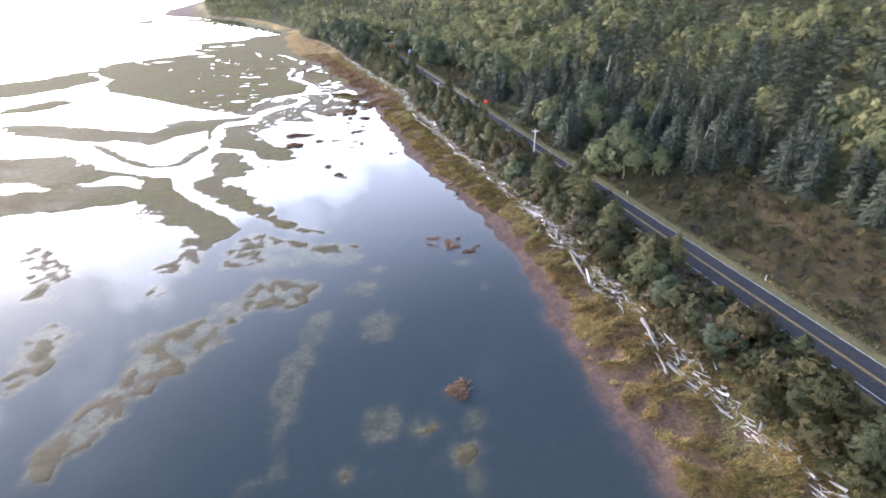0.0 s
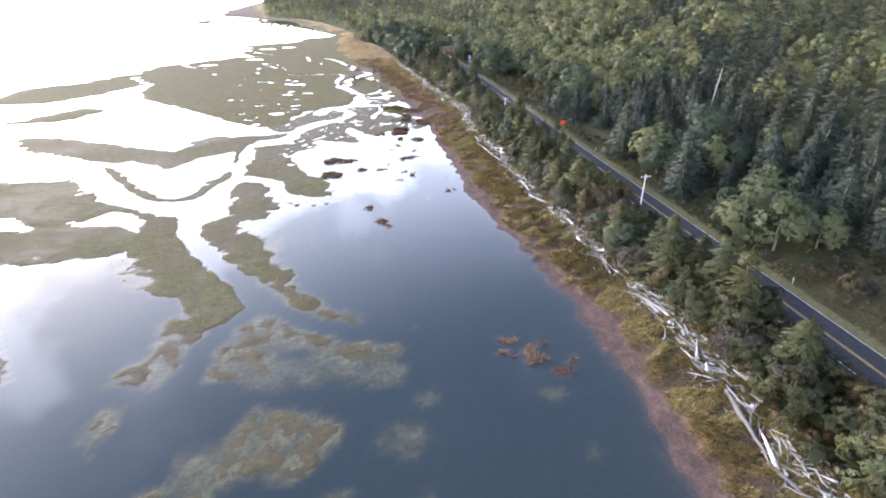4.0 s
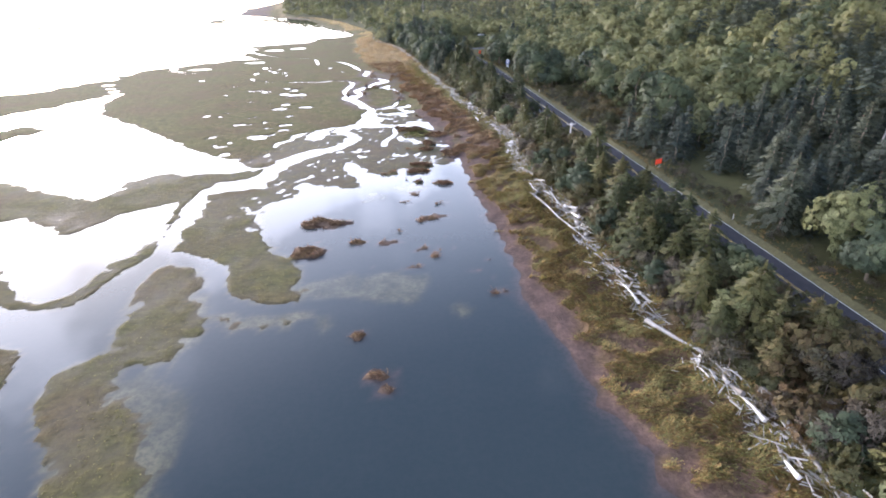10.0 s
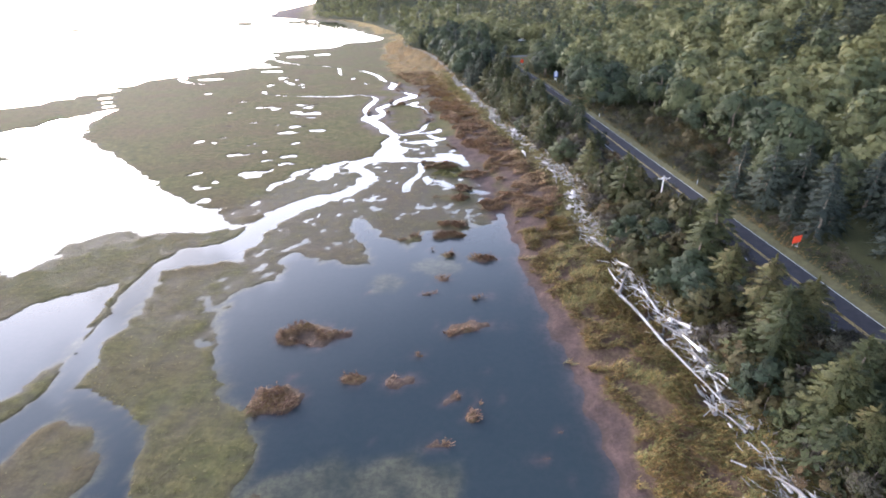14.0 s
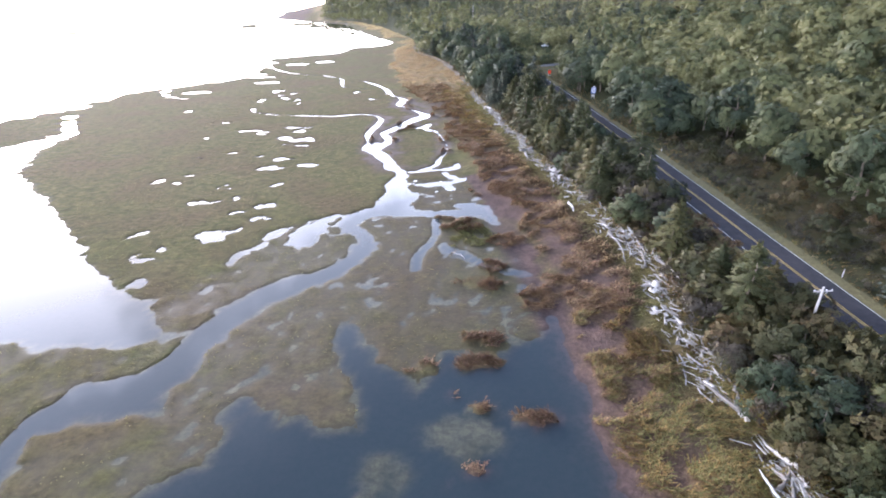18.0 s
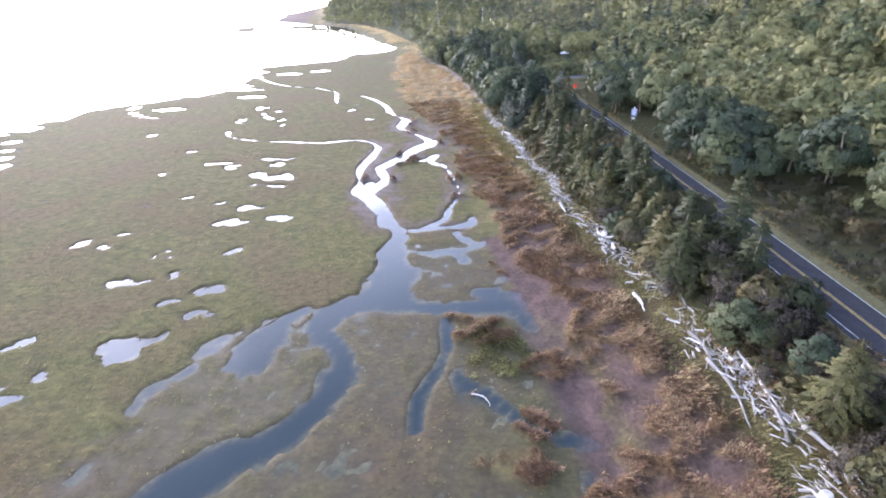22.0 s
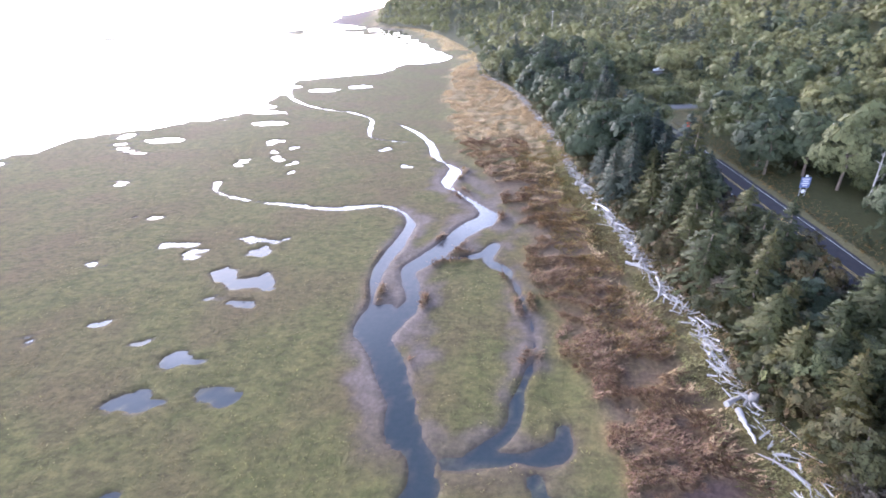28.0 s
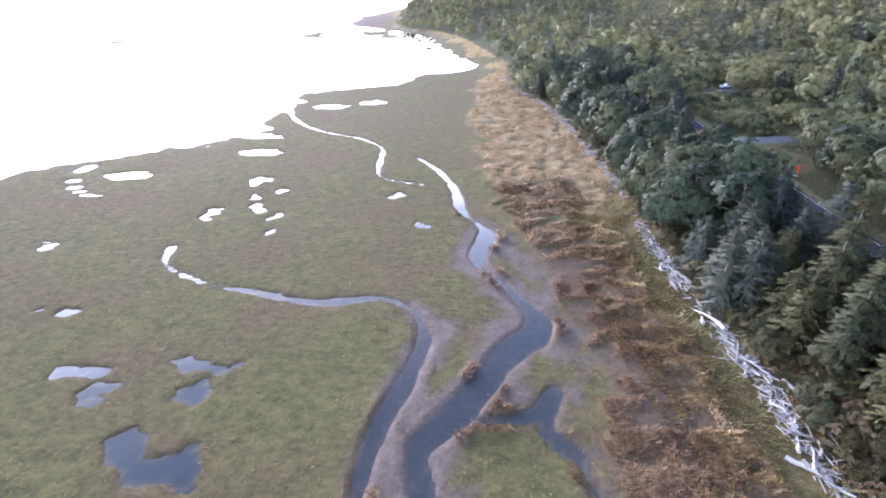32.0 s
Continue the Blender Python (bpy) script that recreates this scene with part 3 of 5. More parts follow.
def waves(x, y, scale, seed, octaves=4):
    """Smooth random field of about -1 to 1 from rotated sine waves and value noise."""
    out, amp, rng = np.zeros_like(x), 1.0, np.random.RandomState(seed)
    for o in range(octaves):
        f = 2 ** o / scale
        g = rng.rand(128, 128).astype(np.float32) * 2 - 1
        u, v = (x * 0.8 + y * 0.6) * f + 17.3 * o, (-x * 0.6 + y * 0.8) * f + 5.1 * o
        i, j = np.floor(u).astype(int), np.floor(v).astype(int)
        p, q = u - i, v - j
        p, q = p * p * (3 - 2 * p), q * q * (3 - 2 * q)
        i, j, k, l = i % 128, j % 128, (i + 1) % 128, (j + 1) % 128
        out += amp * ((g[i, j] * (1 - p) + g[k, j] * p) * (1 - q) + (g[i, l] * (1 - p) + g[k, l] * p) * q)
        amp *= 0.5
    return out / 1.4


def boxed(points, x, y, margin=14.0):
    """The plan points near enough to a feature to be shaped by it."""
    p = np.array(points, float)
    return (x > p[:, 0].min() - margin) & (x < p[:, 0].max() + margin) & (y > p[:, 1].min() - margin) & (y < p[:, 1].max() + margin)


def inside(poly, x, y):
    """Signed distance to a closed plan outline, positive within."""
    out, near = np.full(x.shape, -30.0), boxed(poly, x, y, 30.0)
    if not near.any():
        return out
    x, y = x[near], y[near]
    d, odd = np.full(x.shape, 1e9), np.zeros(x.shape, bool)
    for (ax, ay), (bx, by) in zip(poly, poly[1:] + poly[:1]):
        ex, ey = bx - ax, by - ay
        t = np.clip(((x - ax) * ex + (y - ay) * ey) / max(ex * ex + ey * ey, 1e-9), 0, 1)
        d = np.minimum(d, np.hypot(x - ax - t * ex, y - ay - t * ey))
        if ey:
            odd ^= ((ay > y) != (by > y)) & (x < ex * (y - ay) / ey + ax)
    out[near] = np.where(odd, d, -d)
    return out


def smooth(line, times=2):
    """Rounds the corners of a plan line of points (and widths)."""
    line = np.array(line, float)
    for _ in range(times):
        a, b = line[:-1], line[1:]
        mid = np.stack([0.75 * a + 0.25 * b, 0.25 * a + 0.75 * b], 1).reshape(-1, line.shape[1])
        line = np.concatenate([line[:1], mid, line[-1:]])
    return line


def off_line(line, x, y):
    """Distance to a plan line; where its points carry half widths, to its banks (negative within)."""
    out, near = np.full(x.shape, 30.0), boxed(line, x, y, 30.0)
    if not near.any():
        return out
    x, y = x[near], y[near]
    d = np.full(x.shape, 1e9)
    for a, b in zip(line, line[1:]):
        ex, ey = b[0] - a[0], b[1] - a[1]
        t = np.clip(((x - a[0]) * ex + (y - a[1]) * ey) / max(ex * ex + ey * ey, 1e-9), 0, 1)
        w = a[2] + t * (b[2] - a[2]) if len(a) > 2 else 0.0
        d = np.minimum(d, np.hypot(x - a[0] - t * ex, y - a[1] - t * ey) - w)
    out[near] = d
    return out


def step(v, a, b):
    t = np.clip((v - a) / (b - a), 0, 1)
    return t * t * (3 - 2 * t)


ROAD_MID, ROAD_Z = [(74.4, -200), (74.4, 345), (73.9, 380), (73.0, 420), (71.6, 460), (70.0, 492), (70.5, 525), (73, 560), (77, 605), (80, 660), (84, 760), (90, 900)], 5.7


LOT, SIDE = (99.0, 573.0, 8.0, 7.0), [(75, 497), (97, 497.5), (120, 494), (150, 486)]


def hill(x, y):
    """Height of the wooded side, right of the shore."""
    xr = along(ROAD_MID, y)
    u = x - xr
    h = 3.2 * step(x, along(DRIFT, y) - 4, xr - 9) + 1.2 * step(x, along(SHORE, y), along(DRIFT, y))
    h += (ROAD_Z - 4.4) * step(u, -9, -4.9)
    h = np.where(u > 4.9, ROAD_Z - 1.6 * step(u, 4.9, 9) , h)
    rise = np.clip(u - 26, 0, None)
    h = h + 0.12 * np.minimum(rise, 38) + 0.32 * np.clip(rise - 38, 0, 240) + 0.1 * np.clip(rise - 278, 0, 300)
    h = h + waves(x, y, 45, 5) * 3.0 * step(u, 20, 80)
    far = step(y, 1000, 1500) * step(x, -250 - 0.0 * y, 80) * 70
    return h + far


def hummocks(x, y):
    """Winding crests of matted reed, about 1 on the crest and below 0 between."""
    return 1 - 2.6 * np.abs(waves(x, y * 1.35, 4.4, 31, 2))


CREEKS = [smooth(line) for line in CHANNELS]


def terrain(x, y):
    """Height and cover (green, gold, wood, verge, wet) of the ground at plan points."""
    wob = waves(x, y, 9, 1)
    fine = waves(x, y, 2.6, 2, 3)
    speck = waves(x, y, 1.5, 3, 2)
    ragged = waves(x * 0.7, y * 1.5, 3.2, 8, 3)
    land = inside(MEADOW, x, y)
    for p in BANKS:
        land = np.maximum(land, inside(p, x, y))
    shoal_, sunk = np.full(x.shape, -30.0), np.full(x.shape, -30.0)
    for p in SHOALS:
        shoal_ = np.maximum(shoal_, inside(p, x, y))
    for p in SUNKEN:
        sunk = np.maximum(sunk, inside(p, x, y))
    for px, py, rx, ry in DROWNED:
        sunk = np.maximum(sunk, (1 - np.hypot((x - px) / rx, (y - py) / ry)) * min(rx, ry))
    shore = x - along(SHORE, y)
    land = np.maximum(land, np.where(y > 345, shore, -1e9))
    # loose flats far to the left and ahead
    flats = np.where((y > 470) | (x < -110), waves(x, y * 0.6, 60, 9) * 30 - 9 - 9 * step(y, 520, 620), -1e9)
    flats = np.maximum(flats, np.where(y > 455, inside(MEADOW, x, y) + 16 * waves(x, y * 0.8, 26, 12) - 3, -1e9))
    land = np.where(y > 455, land + 6 * waves(x, y, 16, 13), land)
    land = np.maximum(land, flats)
    land = land + 0.9 * wob + 1.0 * fine + 0.5 * speck
    cut = np.full(x.shape, 30.0)
    for line in CREEKS:
        cut = np.minimum(cut, off_line(line, x, y) + 0.35 * wob + 0.3 * fine)
    pooled = np.full(x.shape, 30.0)
    for p in POOLS:
        pooled = np.minimum(pooled, -inside(p, x, y) + 0.6 * fine + 0.5 * ragged)
    for px, py, rx, ry in PONDS:
        pooled = np.minimum(pooled, (np.hypot((x - px + 2.3 * ragged) / rx, (y - py + 1.5 * fine) / ry) - 1) * min(rx, ry) + 0.5 * ragged)
    tuft = np.full(x.shape, -1e9)
    for px, py, rx, ry in TUFTS:
        tuft = np.maximum(tuft, (1 - np.hypot((x - px) / rx, (y - py) / ry)) * min(rx, ry) + 1.3 * wob + 1.2 * fine + 0.5 * speck)
    pock = np.where((x < -12) & (y > 290) & (y < 560), waves(x, y * 1.5, 7, 21, 3), 0)
    pooled = np.minimum(pooled, (1.02 - pock) * 5)
    shoal_ = shoal_ + 0.9 * wob + 1.3 * fine
    sunk = sunk + 0.9 * wob + 1.1 * fine
    z = -0.55 + 0.03 * wob + 0.04 * fine
    z = np.maximum(z, -0.55 + (0.45 + 0.05 * speck + 0.03 * fine) * step(sunk, -1.6, 1.2))
    z = np.maximum(z, -0.55 + (0.55 + 0.035 * step(y, 225, 245) + 0.06 * speck + 0.04 * fine) * step(shoal_, -2.2, 0.8))
    emerged = step(land, -2.8, 1.0)
    lift = 0.08 + 0.14 * step(y, 255, 300)
    z = z * (1 - emerged) + emerged * (lift + 0.05 * fine + 0.05 * wob) + 0.11 * speck * emerged * step(land, 5, 0)
    z = np.maximum(z, -0.45 + (0.5 + 0.15 * step(y, 125, 150)) * step(tuft, -1.2, 0.5))
    cut_in = step(cut, 0.45, -0.6)
    bed = 0.5 - 0.14 * step(y, 300, 330) - 0.16 * step(y, 350, 375) - 0.08 * step(y, 330, 350) * wob
    z = z * (1 - cut_in) - np.maximum(bed, 0.09) * cut_in
    pool_in = step(pooled, 0.45, -0.45)
    z = z * (1 - pool_in) - 0.4 * pool_in
    cut_in = np.maximum(cut_in, pool_in)
    up = hill(x, y)
    beach = shore + 1.9 * wob + 1.2 * fine
    late = step(y, 318, 348)
    onshore = step(beach, -2.5, 4) * (1 - late) + step(x - along(REED, y), -6, 2) * late
    z = z * (1 - onshore) + onshore * np.maximum(z, 0.02 + 0.05 * np.clip(shore, 0, 8)) + up + onshore * 0.1 * fine
    xr = along(ROAD_MID, y)
    reedy = step(x - along(REED, y) - 1.5 * step(y, 130, 105) + 1.7 * wob + 1.3 * fine + 11 * waves(x, y, 24, 14) * step(y, 340, 420), -1.5, 1.5 + 3 * step(y, 340, 420))
    wooded = step(x - along(DRIFT, y) + 1.0 * wob, -1, 4)
    verge = step(np.abs(x - xr) + 0.4 * fine, 7.6, 6.4)
    lawn = step(np.hypot((x - 82) / 8, (y - 482) / 12) + 0.1 * fine, 1.1, 0.9)
    green = np.maximum(step(emerged, 0.2, 0.75) * (1 - cut_in), 0.85 * step(np.maximum(shoal_, sunk), -2, 0.8)) * step(z, -0.45, -0.15)
    tufty = step(tuft, -0.5, 0.4) * np.maximum(step(y, 125, 150), np.maximum(step(np.hypot(x - 18, y - 59.5), 3.5, 2.5), 0.8 * step(np.hypot(x - 31, y - 107), 10, 8)))
    gold = np.maximum(np.maximum(reedy, tufty), 0.6 * step(waves(x, y * 0.8, 6, 18), 0.42, 0.7) * step(shore, -1, 3) * (1 - late)) * (1 - cut_in)
    gold = gold * (1 - 0.85 * step(waves(x, y * 1.5, 5.5, 33), 0.05, 0.35) * step(y, 225, 250) * (1 - step(x, along(DRIFT, y) - 9, along(DRIFT, y) - 5)) * (1 - step(y, 430, 500)))
    mudbank = step(cut + 1.6 * wob + 1.4 * fine, 4.6, 1.2) * step(y, 325, 350) * step(x, -7, -2) * step(x, 29, 23) * (1 - step(y, 430, 470))
    between = inside([(2, 362), (14, 396), (4, 408), (-3, 396), (-2, 372)], x, y) + wob
    mudbank = mudbank * np.maximum(step(waves(x, y, 9, 61), -0.5, 0.05), step(between, -1, 1.5))
    east = inside([(9, 386), (21, 384), (26, 398), (22, 414), (15, 433), (4, 446), (6, 425), (13, 410), (8, 396)], x, y) + 1.5 * wob
    mudbank = np.maximum(mudbank, 0.85 * step(east, -1.5, 1.5) * step(waves(x, y, 4, 62), -0.55, 0.1))
    rim = step(cut, 1.7, 0.9) * step(cut, 0.1, 0.5) * step(y, 345, 368) * (1 - step(y, 455, 485)) * step(x, -7, -2) * step(waves(x, y, 10, 63), 0.0, 0.2)
    green = green * (1 - 0.9 * mudbank) * (1 - 0.7 * step(x - along(REED, y), -1, 3) * step(y, 235, 250) * (1 - step(y, 425, 445)))
    gold = np.maximum(gold * (1 - mudbank), rim)
    z = z + 0.25 * rim
    gravel = np.maximum(step(np.hypot((x - LOT[0]) / LOT[2], (y - LOT[1]) / LOT[3]), 1.1, 0.9), step(off_line(SIDE, x, y), 4.4, 3.2))
    z = z * (1 - gravel) + gravel * (5.3 + 0.05 * np.clip(x - 85, 0, 80))
    scrubby = np.maximum(0.65 * step(x, 80, 86) * step(x, 124, 116) * step(y, 125, 112), 0.4 * step(x, 80, 86) * step(x, 105, 98) * step(y, 255, 265) * step(y, 350, 340))
    wooded = wooded * (1 - scrubby * step(fine + wob, -0.8, 0.4))
    turf = step(x, along(DRIFT, y) - 6.5 + 2 * wob, along(DRIFT, y) - 3.5 + 2 * wob) * (1 - wooded) * step(y, 222, 245) * (1 - step(y, 430, 470))
    gold, green = gold * (1 - 0.75 * turf), np.maximum(green, turf)
    wooded, verge, gold, green = wooded * (1 - lawn), verge * (1 - lawn), gold * (1 - lawn), np.maximum(green, lawn)
    crest = step(hummocks(x, y), -0.35, 0.65)
    z = z + 0.6 * (crest - 0.3) * gold * (1 - wooded) * step(z, 0.05, 0.3)
    gold = gold * (1 - (1 - wooded) * 0.6 * (1 - crest))
    wet = np.maximum(1 - step(z, -0.03, 0.16), 0.3 * mudbank)
    mudbeach = (1 - reedy) * step(shore, -3, 0) * (1 - late) * (1 - 0.8 * step(y, 285, 318))
    return z, green * (1 - mudbeach), gold, wooded * (1 - gravel), verge * (1 - gravel) + 2 * gravel, wet, mudbank


def graded(dense, a, b, lo, hi, grow=1.12, mid=None):
    """Plan lines, dense between a and b and wider towards lo and hi."""
    v = list(np.arange(a, b, dense))
    w, s = [v[0]], dense
    while w[-1] > lo:
        s *= grow
        w.append(w[-1] - s)
    s = dense
    while v[-1] < hi:
        s *= grow
        v.append(v[-1] + s)
    return np.array(w[:0:-1] + v)


def grid_mesh(name, X, Y, Z, material, layers=()):
    ny, nx = X.shape
    me = bpy.data.meshes.new(name)
    idx = np.arange(nx * ny).reshape(ny, nx)
    quads = np.stack([idx[:-1, :-1], idx[:-1, 1:], idx[1:, 1:], idx[1:, :-1]], -1).reshape(-1, 4)
    me.vertices.add(nx * ny)
    me.vertices.foreach_set("co", np.stack([X, Y, Z], -1).ravel().astype(np.float32))
    me.loops.add(quads.size)
    me.loops.foreach_set("vertex_index", quads.ravel().astype(np.int32))
    me.polygons.add(len(quads))
    me.polygons.foreach_set("loop_start", np.arange(0, quads.size, 4, dtype=np.int32))
    me.polygons.foreach_set("use_smooth", np.ones(len(quads), bool))
    for label, values in layers:
        me.attributes.new(label, "FLOAT", "POINT").data.foreach_set("value", values.ravel().astype(np.float32))
    me.update(calc_edges=True)
    me.materials.append(material)
    return new(name, me)


GX = graded(0.66, -64, 62, -3500, 3500, 1.085)
GY = graded(0.92, 34, 545, -600, 4500, 1.05)
PX, PY = np.meshgrid(GX, GY)
PZ, green_, gold_, wood_, verge_, wet_, silt_ = terrain(PX, PY)
PZ = np.where((np.abs(PX - along(ROAD_MID, PY)) < 4.7), np.minimum(PZ, ROAD_Z - 0.25), PZ)
# the last layer sets where far grass gets its glare-brightened tan
ground = grid_mesh("ground", PX, PY, PZ, GROUND, (("green", green_), ("gold", gold_), ("wood", wood_), ("verge", verge_), ("wet", wet_), ("silt", silt_), ("glare_straw", step(PY + 14 * waves(PX, PY, 22, 51), 415, 470))))
tagged(ground, "tidal marsh with mud, green sedge, tan reeds and wooded hillside", "ground", kind="structure")
WX_, WY_ = np.meshgrid(np.append(graded(1.1, -62, 56, -3500, 40, 1.11), 75.0), graded(1.4, 32, 545, -600, 4500, 1.08))
bed_z, bed_green = terrain(WX_, WY_)[:2]
water = grid_mesh("water", WX_, WY_, WX_ * 0, WATER, (("depth", np.clip(-bed_z, 0, 2)), ("green", np.clip(bed_green * 1.6, 0, 1))))
tagged(water, "still shallow tidal water reflecting the low sun", "water", kind="structure")


def ground_z(x, y):
    a, b = np.array([[float(x)]]), np.array([[float(y)]])
    return float(terrain(a, b)[0][0, 0])

# ---- building helpers ----


def quads_mesh(name, q, material):
    """A mesh of separate quads from an array (n, 4, 3), or (n, 4, 6) with soft normals."""
    q = np.asarray(q, np.float32)
    soft = None
    if q.shape[-1] == 6:
        face = np.cross(q[:, 1, :3] - q[:, 0, :3], q[:, 3, :3] - q[:, 0, :3])
        flip = (face * q[:, :, 3:].mean(1)).sum(-1) < 0
        q = q.copy()
        q[flip] = q[flip][:, ::-1]
        soft = q[:, :, 3:].reshape(-1, 3)
        q = np.ascontiguousarray(q[:, :, :3])
    me = bpy.data.meshes.new(name)
    n = len(q)
    me.vertices.add(4 * n)
    me.vertices.foreach_set("co", q.ravel())
    me.loops.add(4 * n)
    me.loops.foreach_set("vertex_index", np.arange(4 * n, dtype=np.int32))
    me.polygons.add(n)
    me.polygons.foreach_set("loop_start", np.arange(0, 4 * n, 4, dtype=np.int32))
    if soft is not None:
        me.polygons.foreach_set("use_smooth", np.ones(n, bool))
    me.update(calc_edges=True)
    if soft is not None:
        me.normals_split_custom_set_from_vertices(soft)
    me.materials.append(material)
    return me


def softened(quads, normals):
    """Quads with one soft normal each, as (n, 4, 6)."""
    return np.concatenate([quads, np.repeat(normals[:, None, :], 4, 1)], -1)


def child(name, me, parent, label=""):
    ob = new(name, me)
    ob.parent = parent
    return tagged(ob, label)


def part(name, bm, material, parent, label=""):
    """Links a bmesh as one mesh object under a thing or a part."""
    me = bpy.data.meshes.new(name)
    bm.to_mesh(me)
    bm.free()
    me.materials.append(material)
    return child(name, me, parent, label)


def tube(points, radii, sides=8, bm=None, cap=True):
    """A tapered, bent round bar through points."""
    bm = bm or bmesh.new()
    rings, pts = [], [Vector(p) for p in points]
    for k, (p, r) in enumerate(zip(pts, radii)):
        d = (pts[min(k + 1, len(pts) - 1)] - pts[max(k - 1, 0)]).normalized()
        a = d.cross(Vector((0.3, 0.2, 1)) if abs(d.z) < 0.9 else Vector((1, 0, 0))).normalized()
        b = d.cross(a)
        rings.append([bm.verts.new(p + r * (math.cos(t) * a + math.sin(t) * b)) for t in [2 * math.pi * i / sides for i in range(sides)]])
    for u, v in zip(rings, rings[1:]):
        for i in range(sides):
            bm.faces.new((u[i], u[(i + 1) % sides], v[(i + 1) % sides], v[i])).smooth = True
    if cap:
        for end in (bm.faces.new(rings[0][::-1]), bm.faces.new(rings[-1])):
            for e in end.edges:
                e.smooth = False
    return bm


def box(lo, hi, bm=None, bevel=0.0):
    bm = bm or bmesh.new()
    v = bmesh.ops.create_cube(bm, size=1)["verts"]
    for p in v:
        p.co = Vector([lo[i] + (p.co[i] + 0.5) * (hi[i] - lo[i]) for i in range(3)])
    if bevel:
        bmesh.ops.bevel(bm, geom=list({e for p in v for e in p.link_edges}), offset=bevel, segments=2, affect="EDGES")
    return bm


# ---- more materials ----


def leaf_material(name, stops, shift=0.25, glow=0.45, fine=3.2, gaps=0.5, stretch=None):
    """Foliage: colour varies by plant, by clump and by leaf; thin leaves let light through."""
    s = Shade(name, 0.65, spec=0.2)
    whole = s.math("ADD", s.math("MULTIPLY", s.math("ADD", s.rand(), s.attr("tint")), 0.6), s.math("MULTIPLY", s.noise(0.05, 2, 0.5), 0.5))
    each = s.math("MULTIPLY", s.math("SUBTRACT", s.island(), 0.5), shift)
    c = s.ramp(s.math("ADD", whole, each), stops)
    c = s.mix(s.ramp(s.noise(1.3, 3, 0.6), [(0.35, (0, 0, 0)), (0.65, (1, 1, 1))]), s.mix(0.35, c, (0.012, 0.016, 0.01)), c)
    s.color(c)
    tr, mx = s.n("ShaderNodeBsdfTranslucent"), s.n("ShaderNodeMixShader")
    s.link(c, tr.inputs[0])
    mx.inputs[0].default_value = glow
    out = s.t.nodes["Material Output"]
    s.link(s.b.outputs[0], mx.inputs[1])
    s.link(tr.outputs[0], mx.inputs[2])
    # each spray of leaves is pierced by small gaps
    hole, cut = s.n("ShaderNodeBsdfTransparent"), s.n("ShaderNodeMixShader")
    s.link(s.ramp(s.noise(fine, 2, 0.6, "object", stretch), [(gaps - 0.03, (0, 0, 0)), (gaps + 0.03, (1, 1, 1))]), cut.inputs[0])
    s.link(hole.outputs[0], cut.inputs[1])
    s.link(mx.outputs[0], cut.inputs[2])
    s.link(cut.outputs[0], out.inputs[0])
    return s.m


def plain(name, a, b, scale=2.0, rough=0.8, metal=0.0, bump=0.0, coord="object", stretch=None):
    s = Shade(name, rough, metal)
    f = s.noise(scale, 5, 0.65, coord, stretch)
    s.color(s.mix(s.ramp(f, [(0.3, (0, 0, 0)), (0.7, (1, 1, 1))]), a, b))
    if bump:
        s.bump(f, bump, 0.03)
    return s.m


NEEDLES = leaf_material("spruce_needles", [(0.1, (0.0227, 0.0334, 0.0301)), (0.45, (0.0417, 0.0554, 0.0434)), (0.75, (0.0644, 0.0758, 0.0501)), (1.0, (0.0942, 0.0959, 0.057))], glow=0.3, fine=5.5, gaps=0.46)
PINE = leaf_material("pine_needles", [(0.1, (0.0292, 0.0378, 0.0172)), (0.45, (0.0559, 0.0654, 0.0249)), (0.75, (0.0929, 0.0903, 0.031)), (1.0, (0.112, 0.086, 0.0361))], glow=0.35, fine=5.5, gaps=0.45)
LEAVES = leaf_material("alder_leaves", [(0.1, (0.028, 0.042, 0.028)), (0.5, (0.055, 0.071, 0.036)), (0.8, (0.118, 0.127, 0.052)), (1.0, (0.185, 0.18, 0.075))], shift=0.07, glow=0.3, fine=5.5, gaps=0.46)
SCRUB = leaf_material("scrub_leaves", [(0.1, (0.0303, 0.0384, 0.0178)), (0.45, (0.0574, 0.0587, 0.022)), (0.75, (0.0912, 0.0745, 0.0288)), (1.0, (0.106, 0.0704, 0.0356))], 0.3, glow=0.35, fine=6.0, gaps=0.47)
BRUSH = leaf_material("dry_brush", [(0.1, (0.0598, 0.0524, 0.0411)), (0.5, (0.0933, 0.077, 0.0598)), (1.0, (0.0785, 0.077, 0.0449))], 0.4, fine=4.5, gaps=0.52)
REEDS = leaf_material("reed_blades", [(0.15, (0.15, 0.078, 0.04)), (0.4, (0.25, 0.14, 0.045)), (0.65, (0.29, 0.195, 0.068)), (0.95, (0.165, 0.16, 0.052))], 0.5, 0.4, 6.0)
# tan reeds, painted paler than they are for the sun's hazy glow
GLARE_TAN = leaf_material("glare_tan_blades", [(0.15, (0.36, 0.25, 0.14)), (0.5, (0.52, 0.4, 0.22)), (0.95, (0.46, 0.39, 0.19))], 0.4, 0.5, 6.0)
RUST = leaf_material("rust_blades", [(0.15, (0.1, 0.052, 0.038)), (0.45, (0.19, 0.108, 0.066)), (0.7, (0.26, 0.175, 0.095)), (0.95, (0.23, 0.2, 0.085))], 0.45, 0.4, 6.0)
SEDGE = leaf_material("sedge_blades", [(0.15, (0.16, 0.165, 0.05)), (0.5, (0.23, 0.22, 0.08)), (0.95, (0.27, 0.225, 0.1))], 0.4, 0.5, 6.0)
